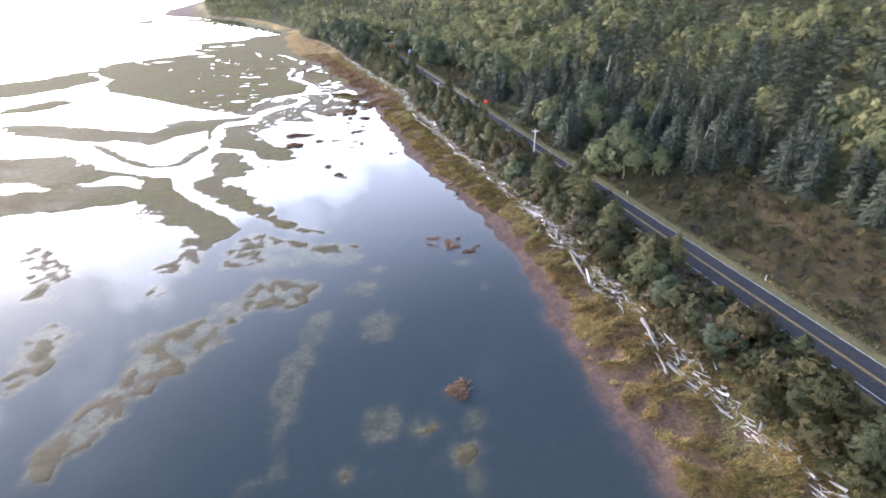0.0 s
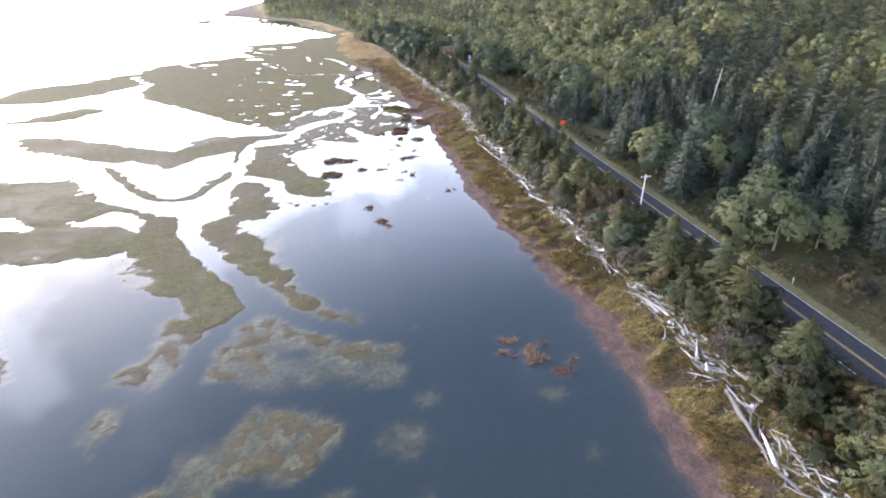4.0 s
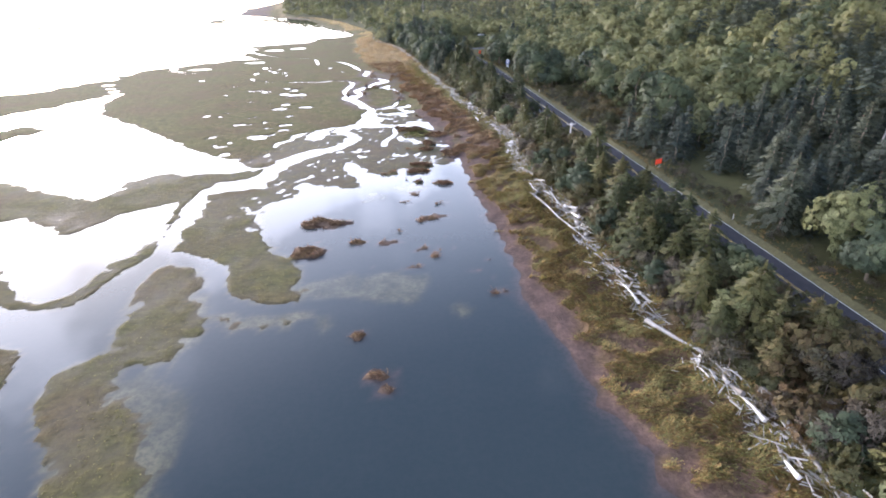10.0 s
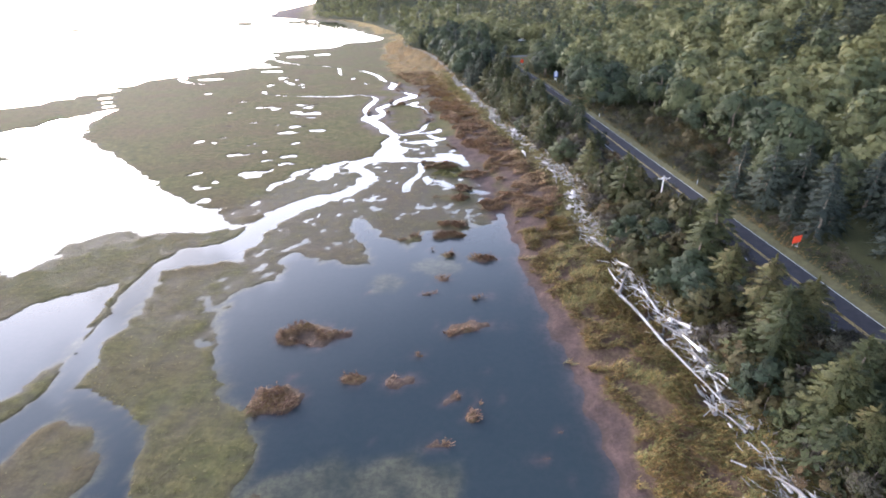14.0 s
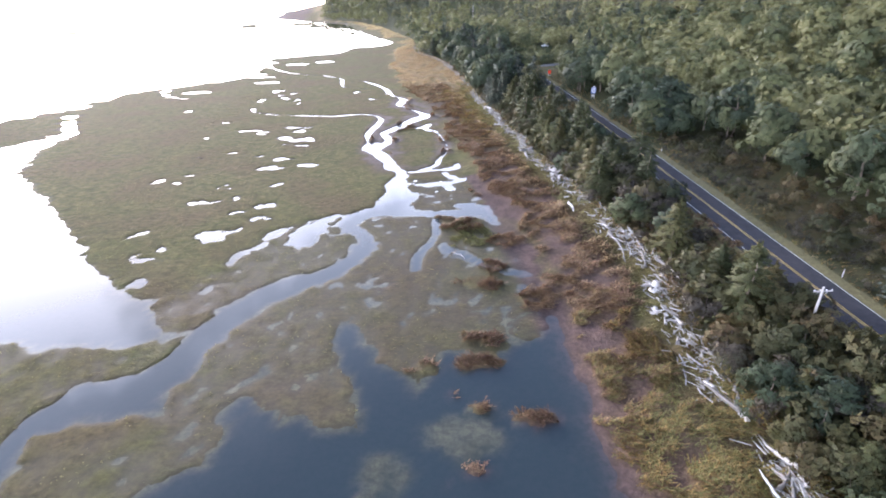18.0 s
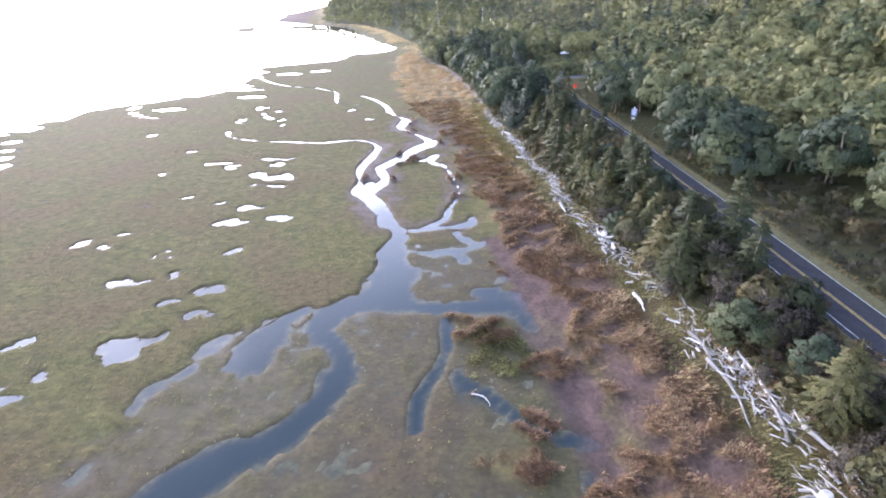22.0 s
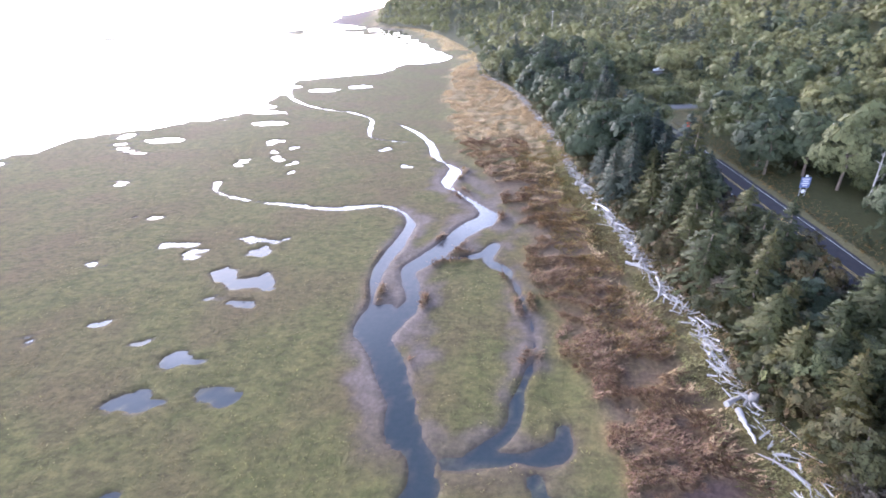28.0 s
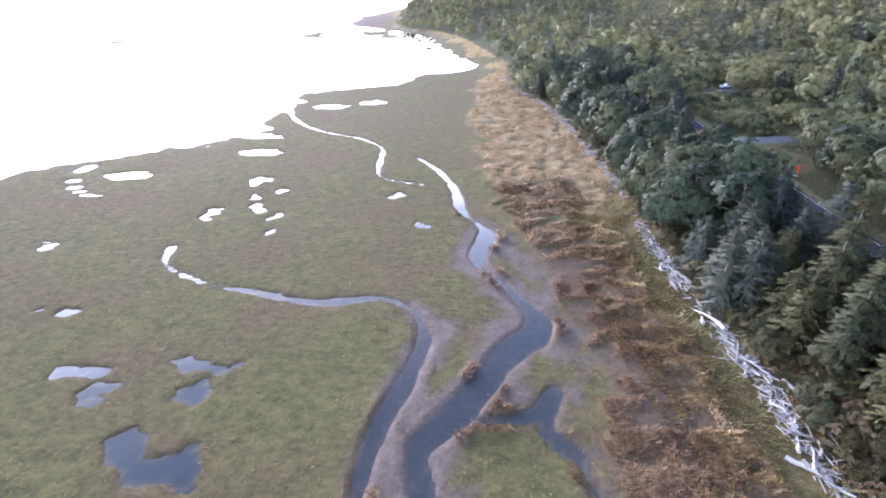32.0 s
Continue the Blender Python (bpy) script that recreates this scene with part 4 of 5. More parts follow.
BARK = plain("bark", (0.1, 0.075, 0.055), (0.22, 0.18, 0.14), 3.0, 0.9, bump=0.5)
PALE = plain("bleached_snag", (0.3, 0.28, 0.26), (0.47, 0.44, 0.4), 3.0, 0.85, bump=0.3)


def drift_material():
    s = Shade("driftwood", 0.8)
    grain = s.noise(2.2, 6, 0.7, "object", (0.35, 3.0, 3.0))
    base = s.ramp(s.rand(), [(0.0, (0.1, 0.095, 0.09)), (0.4, (0.19, 0.183, 0.173)), (0.75, (0.34, 0.33, 0.315)), (1.0, (0.66, 0.64, 0.61))])
    s.color(s.mix(s.ramp(grain, [(0.35, (0, 0, 0)), (0.6, (1, 1, 1))]), s.mix(0.55, base, (0.12, 0.09, 0.07)), base))
    s.bump(grain, 0.6, 0.04)
    return s.m


DRIFTWOOD = drift_material()
ASPHALT = plain("asphalt", (0.026, 0.026, 0.031), (0.042, 0.041, 0.046), 0.8, 0.95, coord="world", bump=0.1)
ASPHALT.node_tree.nodes["Principled BSDF"].inputs["Specular IOR Level"].default_value = 0.1
WHITE_PAINT = plain("white_road_paint", (0.36, 0.36, 0.35), (0.58, 0.58, 0.56), 1.5, 0.6, coord="world")
YELLOW_PAINT = plain("yellow_road_paint", (0.3, 0.2, 0.045), (0.42, 0.29, 0.07), 1.5, 0.6, coord="world")
POLE_WOOD = plain("weathered_pole", (0.3, 0.28, 0.26), (0.45, 0.42, 0.39), 2.0, 0.85, bump=0.3, stretch=(4, 4, 0.5))
GALVANISED = plain("galvanised_steel", (0.45, 0.46, 0.48), (0.6, 0.61, 0.62), 3.0, 0.45, 0.8)
RED_SHEET = plain("red_orange_sheet", (0.85, 0.06, 0.02), (0.95, 0.1, 0.03), 3.0, 0.5)
BLUE_SHEET = plain("blue_sign_sheet", (0.1, 0.14, 0.27), (0.13, 0.17, 0.31), 3.0, 0.4)
WHITE_SHEET = plain("white_sheet", (0.7, 0.7, 0.7), (0.8, 0.8, 0.8), 3.0, 0.45)
CAR_PAINT = plain("white_car_paint", (0.72, 0.73, 0.75), (0.78, 0.79, 0.8), 2.0, 0.25)
GLASS_DARK = plain("tinted_glass", (0.02, 0.025, 0.03), (0.03, 0.035, 0.04), 2.0, 0.08)
RUBBER = plain("rubber", (0.02, 0.02, 0.02), (0.035, 0.035, 0.035), 8.0, 0.9)

# ---- road ----


def ribbon(name, off_a, off_b, z, material, y0=-150.0, y1=522.0, pace=3.0, parent=None, crown=0.0):
    """A strip that follows the road between two side offsets."""
    ys = np.arange(y0, y1, pace)
    xm = along(ROAD_MID, ys)
    xm = np.convolve(np.pad(xm, 6, mode="edge"), np.ones(13) / 13, "valid")
    cols = np.array([off_a, (off_a + off_b) / 2, off_b])
    X = xm[:, None] + cols[None, :]
    Y = np.repeat(ys[:, None], 3, 1)
    Z = np.full(X.shape, z) - crown * np.abs(cols)[None, :]
    ob = grid_mesh(name, X, Y, Z, material)
    ob.parent = parent
    return ob


road = ribbon("road", -4.5, 4.5, ROAD_Z, ASPHALT)
tagged(road, "two-lane asphalt coast road with painted lines", "road", kind="structure")
for name, a, b, mat in (("edge_line", -3.6, -3.48, WHITE_PAINT), ("edge_line", 3.48, 3.6, WHITE_PAINT), ("centre_line", -0.24, -0.1, YELLOW_PAINT), ("centre_line", 0.1, 0.24, YELLOW_PAINT)):
    ribbon(name, a, b, ROAD_Z + 0.012, mat, parent=road)

# ---- trees ----


def unit(v):
    return v / np.maximum(np.linalg.norm(v, axis=-1, keepdims=True), 1e-6)


def kites(centre, along_v, across_v, length, width):
    """Leaf-like quads about centres: pointed along one way, wide across the other."""
    a, b = along_v * length[:, None], across_v * width[:, None]
    return np.stack([centre - 0.5 * a, centre + 0.5 * b + 0.05 * a, centre + 0.5 * a, centre - 0.5 * b + 0.05 * a], 1)


def spruce_crown(rng, h, r, branches, fans, taper=0.78, fan=1.0):
    """Whorled boughs, drooping below and rising near the top, hung with needle fans."""
    out = []
    t = np.sort(rng.rand(branches) ** 0.85)
    az = np.arange(branches) * 2.4 + rng.uniform(-0.5, 0.5, branches)
    reach = r * (1.03 - t) ** taper * rng.uniform(0.62, 1.15, branches)
    base = np.stack([0 * t, 0 * t, h * (0.05 + 0.93 * t)], 1)
    way = np.stack([np.cos(az), np.sin(az), 0.5 * (t - 0.4) + rng.uniform(-0.1, 0.1, branches)], 1)
    radial = np.stack([np.cos(az), np.sin(az), 0 * az], 1)
    for f in range(fans):
        s = (f + rng.rand(branches)) / fans * 0.9 + 0.12
        c = base + way * (reach * s)[:, None]
        c[:, 2] -= 0.16 * reach * s * s
        side = unit(np.cross(way, [0, 0, 1.0])) * np.where(rng.rand(branches) < 0.5, 1, -1)[:, None]
        c += side * (rng.uniform(0, 0.32, branches) * reach * s)[:, None]
        d = unit(way + side * rng.uniform(0.1, 0.8, (branches, 1)) + rng.uniform(-0.25, 0.25, (branches, 3)) - [0, 0, 0.3])
        b = unit(np.cross(d, rng.uniform(-0.9, 0.9, (branches, 3)) + 0.5 * way + [0, 0, 0.8]))
        size = fan * (0.09 * r + 0.32) * rng.uniform(0.75, 1.5, branches) * (1.1 - 0.45 * t)
        soft = unit(radial * (0.45 + 0.75 * s)[:, None] + side * 0.2 + rng.normal(0, 0.16, (branches, 3)) + [0, 0, 0.36])
        out.append(softened(kites(c, d, b, size * 1.7, size * 0.8), soft))
    tip = np.array([[0, 0, h]]) + rng.uniform(-0.12, 0.12, (5, 3)) * [1, 1, 4]
    up = unit(rng.uniform(-0.15, 0.15, (5, 3)) + [0, 0, 1.0])
    ring = unit(np.cross(up, rng.normal(size=(5, 3))))
    out.append(softened(kites(tip, up, ring, np.full(5, 1.5), np.full(5, 0.35)), unit(np.cross(up, ring) + [0, 0, 0.6])))
    return np.concatenate(out)


def leafy_crown(rng, h, r, clumps, leaves, low=0.3, leaf=0.5, loose=0.5):
    """Uneven masses of leaves on a loose dome, with gaps between them."""
    u = unit(rng.normal(size=(clumps, 3)))
    u[:, 2] = np.abs(u[:, 2]) * 1.35 - 0.5
    rad = rng.uniform(0.55, 1.0, (clumps, 1))
    mid = np.array([0, 0, h * (low + (1 - low) * 0.42)])
    c = mid + u * rad * np.array([r, r, h * (1 - low) * 0.55])
    sz = rng.uniform(0.24, 0.42, clumps) * r
    c, sz, u = np.repeat(c, leaves, 0), np.repeat(sz, leaves), np.repeat(u, leaves, 0)
    n = len(c)
    v = unit(rng.normal(size=(n, 3)) + 0.5 * u + [0, 0, 0.35])
    p = c + v * (sz * rng.uniform(0.7, 1.05, n))[:, None] * [1, 1, 0.75]
    p[:, 2] = np.maximum(p[:, 2], 0.15)
    nor = unit(v + 0.4 * u + rng.normal(size=(n, 3)) * loose)
    a = unit(np.cross(nor, rng.normal(size=(n, 3))))
    b = np.cross(nor, a)
    s = leaf * rng.uniform(0.7, 1.4, n)
    return softened(kites(p, a, b, s * 1.35, s), unit(0.55 * v + 0.75 * u + rng.normal(0, 0.14, (n, 3)) + [0, 0, 0.12]))


def trunk_mesh(name, h, r, rng, material, limbs=0, spread=1.0, low=0.3):
    pts = [(0, 0, -0.4)]
    for k in range(1, 6):
        pts.append((rng.uniform(-0.03, 0.03) * h, rng.uniform(-0.03, 0.03) * h, h * k / 5))
    bm = tube(pts, [r * (1.15 - 0.21 * k) + 0.02 for k in range(6)], 6)
    for _ in range(limbs):
        t, a = rng.uniform(low, 0.9), rng.uniform(0, 6.28)
        ln = spread * rng.uniform(0.5, 0.95) * (1.1 - 0.5 * t)
        z0 = h * t
        tube([(0, 0, z0), (ln * 0.5 * math.cos(a), ln * 0.5 * math.sin(a), z0 + 0.25 * ln), (ln * math.cos(a), ln * math.sin(a), z0 + 0.4 * ln)], [r * 0.35, r * 0.22, 0.02], 4, bm)
    me = bpy.data.meshes.new(name)
    bm.to_mesh(me)
    bm.free()
    me.materials.append(material)
    return me


def tree_kind(name, label, category, seed, h, r, crown, limbs, trunk_r, low):
    """One tree: an Empty at its foot with a trunk and a crown."""
    rng = np.random.RandomState(seed)
    root = new(name)
    child("trunk", trunk_mesh("trunk", h * 0.93 if limbs < 1 else h * 0.8, trunk_r, rng, BARK, limbs, r, low), root)
    child("crown", crown(rng), root)
    return tagged(root, label, category)


SPRUCES = [tree_kind("spruce_tree", lab, "tree", 10 + i, h, r, (lambda rng, h=h, r=r, n=n: quads_mesh("spruce_crown", spruce_crown(rng, h, r, n, 8, 0.85, 0.9), NEEDLES)), 0, 0.022 * h, 0.1)
           for i, (h, r, n, lab) in enumerate([(11, 5.2, 118, "broad grey-green spruce tree with drooping boughs"), (12.5, 5.0, 126, "tall grey-green spruce tree with ragged boughs"), (8.5, 4.6, 104, "short bushy spruce tree with olive-green boughs"), (14.5, 5.4, 136, "tall dark spruce tree with pointed top"), (12, 5.8, 126, "wide olive-green spruce tree with uneven boughs")])]
PINES = [tree_kind("pine_tree", lab, "tree", 20 + i, h, r, (lambda rng, h=h, r=r, n=n: quads_mesh("pine_crown", spruce_crown(rng, h, r, n, 8, 0.7, 0.9), PINE)), 0, 0.022 * h, 0.1)
         for i, (h, r, n, lab) in enumerate([(9, 4.6, 110, "rounded olive-green shore pine with dense needles"), (10.5, 4.9, 120, "broad shore pine with golden-green needles"), (7, 4.2, 96, "low bushy shore pine beside the driftwood"), (12, 4.8, 126, "tall shore pine with uneven olive boughs")])]
ALDERS = [tree_kind("alder_tree", lab, "tree", 30 + i, h, r, (lambda rng, h=h, r=r, c=c: quads_mesh("alder_crown", leafy_crown(rng, h, r, c, 26, 0.04, 0.82, 0.3), LEAVES)), 6, 0.02 * h, 0.3)
          for i, (h, r, c, lab) in enumerate([(10, 4.6, 36, "rounded green alder tree in early autumn leaf"), (12, 5.4, 40, "broad yellow-green alder tree with full crown"), (9, 4.2, 32, "small rounded alder tree with dull green leaves"), (13, 5.2, 40, "tall green alder tree with uneven crown")])]
SHRUBS = [tree_kind("shrub", lab, "shrub", 50 + i, h, r, (lambda rng, h=h, r=r, c=c, m=m: quads_mesh("shrub_crown", leafy_crown(rng, h, r, c, 12, 0.05, 0.62), m)), 3, 0.08, 0.1)
          for i, (h, r, c, m, lab) in enumerate([(3.6, 2.5, 24, SCRUB, "olive-green shrub with dense small leaves"), (2.6, 2.2, 20, SCRUB, "low bright green shrub beside the driftwood"), (3.4, 2.6, 22, BRUSH, "brown leafless shrub with dense twigs"), (2.0, 2.0, 16, BRUSH, "low dry brown brush on rough ground")])]
WILLOWS = [tree_kind("willow_bush", lab, "bush", 70 + i, h, r, (lambda rng, h=h, r=r, c=c, m=m: quads_mesh("willow_crown", leafy_crown(rng, h, r, c, 13, 0.03, 0.76), m)), 4, 0.1, 0.1)
           for i, (h, r, c, m, lab) in enumerate([(4.6, 3.1, 28, SCRUB, "rounded willow bush with olive-green leaves"), (5.4, 3.4, 30, SCRUB, "tall willow bush with yellowing leaves"), (4.2, 3.0, 26, BRUSH, "wide brownish willow bush with thin leaves"), (5.0, 3.0, 28, LEAVES, "dark green willow bush beside the road")])]


def place(kinds, spots, group, rng, sizes=(0.8, 1.25)):
    """Copies of the kinds at plan spots; the first ones stand themselves."""
    used = set()
    for k, (x, y, z) in enumerate(spots):
        src = kinds[rng.randint(len(kinds))]
        s = rng.uniform(*sizes)
        m = Matrix.LocRotScale((x, y, z), Euler((0, 0, rng.uniform(0, 6.28))), (s, s, s * rng.uniform(0.9, 1.1)))
        if src.name in used:
            ob = copy_thing(src, Matrix.Identity(4))
            ob.matrix_basis = m
        else:
            used.add(src.name)
            src.matrix_basis = m
            ob = src
        tagged(ob, group=group)


def scatter(rng, x0, x1, y0, y1, gap):
    """Jittered plan points about gap apart."""
    gx, gy = np.meshgrid(np.arange(x0, x1, gap), np.arange(y0, y1, gap))
    x = (gx + rng.uniform(-0.45, 0.45, gx.shape) * gap).ravel()
    y = (gy + rng.uniform(-0.45, 0.45, gx.shape) * gap).ravel()
    return x, y


def clear_of_road(x, y, near=6.8):
    u = x - along(ROAD_MID, y)
    near = np.where(y > 526, 2.0, np.where(y > 500, 6.0, near))
    lot = np.hypot((x - LOT[0]) / (LOT[2] + 1), (y - LOT[1]) / (LOT[3] + 2)) > 1
    side = off_line(SIDE, x, y) > 6
    open_ = (np.hypot((x - 84) / 9, (y - 221) / 17) > 1) & (np.hypot((x - 82) / 8, (y - 457) / 15) > 1) & (np.hypot((x - 86) / 6, (y - 400) / 12) > 1) & (np.hypot((x - 97) / 5, (y - 399) / 8) > 1) & (np.hypot((x - 82) / 9, (y - 482) / 14) > 1)
    return (np.abs(u) > near) & lot & side & open_


rng = np.random.RandomState(7)
spruce_at, alder_at, shrub_at, willow_at, pine_at, hedge_at = [], [], [], [], [], []
# the strip between the driftwood and the road
x, y = scatter(rng, 36, 72, 24, 520, 2.75)
d, u = x - along(DRIFT, y), along(ROAD_MID, y) - x
ok = (d > 2.4) & (u > 6.6) & clear_of_road(x, y, 6.6)
pick, z = rng.rand(len(x)), terrain(x[None], y[None])[0][0]
for i in np.flatnonzero(ok):
    (willow_at if pick[i] < 0.5 * (d[i] > 3.6) else shrub_at if pick[i] < 0.8 else []).append((x[i], y[i], z[i]))
x, y = scatter(rng, 40, 72, 24, 520, 5.2)
d, u = x - along(DRIFT, y), along(ROAD_MID, y) - x
big = np.where(y < 105, 0.3, np.where(y < 180, 0.6, np.where(y < 235, 0.9, np.where(y < 300, 0.25, np.where(y < 410, 0.75, 0.9)))))
big = np.where((u < 9.5) & (y > 232) & (y < 410), 0.05, big)
ok = (d > 3.4) & (u > 7.4) & clear_of_road(x, y, 7.4) & (rng.rand(len(x)) < big)
pick, z = rng.rand(len(x)), terrain(x[None], y[None])[0][0]
for i in np.flatnonzero(ok):
    (alder_at if y[i] > 425 and pick[i] < 0.45 else spruce_at if y[i] > 410 and pick[i] < 0.75 else pine_at).append((x[i], y[i], z[i]))
for px_, py_ in ((56.6, 187), (59.5, 253), (56.5, 347), (57.5, 327), (61, 315)):
    pine_at.append((px_, py_, ground_z(px_, py_)))
# scrub and trees beyond the road
x, y = scatter(rng, 80, 150, 20, 560, 7.4)
u = x - along(ROAD_MID, y)
brushy = ((y < 118) & (x < 118)) | ((y > 262) & (y < 345) & (x < 103))
pick, z, drift_n = rng.rand(len(x)), terrain(x[None], y[None])[0][0], waves(x, y, 30, 41)
for i in np.flatnonzero((u > np.where(y > 526, 3, 9.5)) & clear_of_road(x, y)):
    if 498 < y[i] < 566 and x[i] < 114:
        hedge_at.append((x[i], y[i], z[i]))
    elif brushy[i]:
        if pick[i] < 0.75:
            shrub_at.append((x[i], y[i], z[i]))
    elif (drift_n[i] > -0.4 and y[i] < 260) or drift_n[i] > 0.45:
        spruce_at.append((x[i], y[i], z[i]))
    else:
        alder_at.append((x[i], y[i], z[i]))
# trees of the shore ahead
x, y = scatter(rng, -20, 74, 470, 640, 6.0)
d, u = x - along(DRIFT, y), along(ROAD_MID, y) - x
pick, z = rng.rand(len(x)), terrain(x[None], y[None])[0][0]
for i in np.flatnonzero((d > 3) & (u > np.where(y > 526, 0, 7)) & clear_of_road(x, y) & (y > 520 * (d > 0))):
    (alder_at if pick[i] < 0.6 else spruce_at).append((x[i], y[i], z[i]))


def nearest(spots, n):
    """The n spots closest to the shore line, and the rest."""
    s = sorted(spots, key=lambda p: abs(p[0] - 62) + 0.06 * abs(p[1] - 260))
    return s[:n], s[n:]


# rough brush on the open ground beyond the road
x, y = scatter(rng, 81, 124, 24, 345, 2.6)
u = x - along(ROAD_MID, y)
z = terrain(x[None], y[None])[0][0]
brush_at = [(x[i], y[i], z[i]) for i in np.flatnonzero((u > 8.5) & (((y < 120) & (x < 122)) | ((y > 255) & (x < 108)) | (u < 15)) & (rng.rand(len(x)) < 0.8))]
spruce_at, spruce_far = nearest(spruce_at, 240)
pine_at, pine_far = nearest(pine_at, 299)
spruce_far = spruce_far + pine_far
alder_at, alder_far = nearest(alder_at, 200)
shrub_at, shrub_far = nearest(shrub_at, 240)
willow_at, willow_far = nearest(willow_at, 299)
place(SPRUCES, spruce_at, "spruces along the coast road", rng, (0.75, 1.2))
place(PINES, pine_at, "shore pines beside the coast road", rng, (0.75, 1.2))
place(ALDERS, alder_at, "alders on the hillside", rng, (0.8, 1.4))
place(WILLOWS, willow_at, "willow bushes along the coast road", rng, (0.85, 1.4))
place(SHRUBS, shrub_at, "shrubs along the coast road", rng, (0.7, 1.3))


def wood(name, label, spots, protos, material, rng, sizes):
    """A stretch of far woodland in one mesh."""
    out, tints = [], []
    for k, p in enumerate(protos):
        mine = np.array(spots)[k :: len(protos)]
        if not len(mine):
            continue
        a, s = rng.uniform(0, 6.28, len(mine)), rng.uniform(*sizes, len(mine))
        ca, sa = np.cos(a)[:, None, None] * s[:, None, None], np.sin(a)[:, None, None] * s[:, None, None]
        q = np.stack([p[None, :, :, 0] * ca - p[None, :, :, 1] * sa, p[None, :, :, 0] * sa + p[None, :, :, 1] * ca, p[None, :, :, 2] * s[:, None, None]], -1) + mine[:, None, None, :]
        ca, sa = ca / s[:, None, None], sa / s[:, None, None]
        soft = np.stack([p[None, :, :, 3] * ca - p[None, :, :, 4] * sa, p[None, :, :, 3] * sa + p[None, :, :, 4] * ca, p[None, :, :, 5] + 0 * ca], -1)
        out.append(np.concatenate([q, soft], -1).reshape(-1, 4, 6))
        tints.append(np.repeat(rng.rand(len(mine)), len(p) * 4))
    me = quads_mesh(name, np.concatenate(out), material)
    me.attributes.new("tint", "FLOAT", "POINT").data.foreach_set("value", np.concatenate(tints).astype(np.float32))
    return tagged(new(name, me), label, "woodland", kind="stuff")


x, y = scatter(rng, 84, 340, 40, 900, 8.6)
x2, y2 = scatter(rng, -190, 420, 640, 1500, 17)
x, y = np.r_[x, x2], np.r_[y, y2]
u, d = x - along(ROAD_MID, y), x - along(DRIFT, y)
z = terrain(x[None], y[None])[0][0]
far = ((x > 148) | (y > 560)) & (d > 4) & clear_of_road(x, y, 8) & ((y > 526) | (u > 8))
far &= ~((y < 900) & (y > 640) & (x > 84) & (np.arange(len(x)) >= len(x) - len(x2)))
kind = waves(x, y, 55, 43) + 0.25 * rng.normal(size=len(x))
near_by = (x < 215) & (y < 620)
r2 = np.random.RandomState(91)


def at(mask):
    return [(x[i], y[i], z[i]) for i in np.flatnonzero(mask)]


con = kind + 0.45 * (y < 300) > 0.22
wood("hill_spruce_wood", "dense grey-green spruce woodland on the hillside", at(far & con & near_by) + spruce_far, [spruce_crown(r2, 14, 5.4, 54, 5, 0.85, 1.3) for _ in range(4)], NEEDLES, r2, (0.7, 1.3))
wood("hill_alder_wood", "dense rounded alder woodland on the hillside", at(far & ~con & near_by) + alder_far, [leafy_crown(r2, 12, 5.8, 22, 12, 0.03, 1.2, 0.2) for _ in range(4)], LEAVES, r2, (0.6, 1.35))
wood("far_spruce_wood", "distant dark spruce woodland on the slope", at(far & con & ~near_by), [spruce_crown(r2, 15, 5.4, 24, 3, 0.85, 2.0) for _ in range(4)], NEEDLES, r2, (0.7, 1.25))
wood("far_alder_wood", "distant rounded alder woodland on the slope", at(far & ~con & ~near_by), [leafy_crown(r2, 12, 6.2, 12, 6, 0.05, 2.1, 0.25) for _ in range(4)], LEAVES, r2, (0.6, 1.35))
wood("rough_brush", "low dry brush on open ground beside the road", brush_at, [leafy_crown(r2, 1.7, 1.6, 5, 7, 0.02, 0.68) for _ in range(4)], BRUSH, r2, (0.5, 1.3))
x, y = scatter(rng, 36, 72, 24, 500, 1.9)
d, u = x - along(DRIFT, y), along(ROAD_MID, y) - x
z = terrain(x[None], y[None])[0][0]
wood("undergrowth", "dense low green undergrowth between driftwood and road", at((d > 2.0) & (u > 5.3) & (rng.rand(len(x)) < 0.85)), [leafy_crown(r2, 1.9, 1.5, 4, 6, 0.02, 0.72) for _ in range(4)], SCRUB, r2, (0.5, 1.25))
wood("hedge", "rounded green bushes between the side road and the gravel lot", hedge_at, [leafy_crown(r2, 5.2, 4.3, 22, 14, 0.03, 0.8) for _ in range(3)], LEAVES, r2, (0.75, 1.15))
if shrub_far:
    wood("far_scrub", "low scrub on rough ground below the wood", shrub_far + willow_far, [leafy_crown(r2, 3.4, 2.6, 14, 10, 0.05, 0.75) for _ in range(3)], SCRUB, r2, (0.7, 1.2))

# ---- bare snags ----


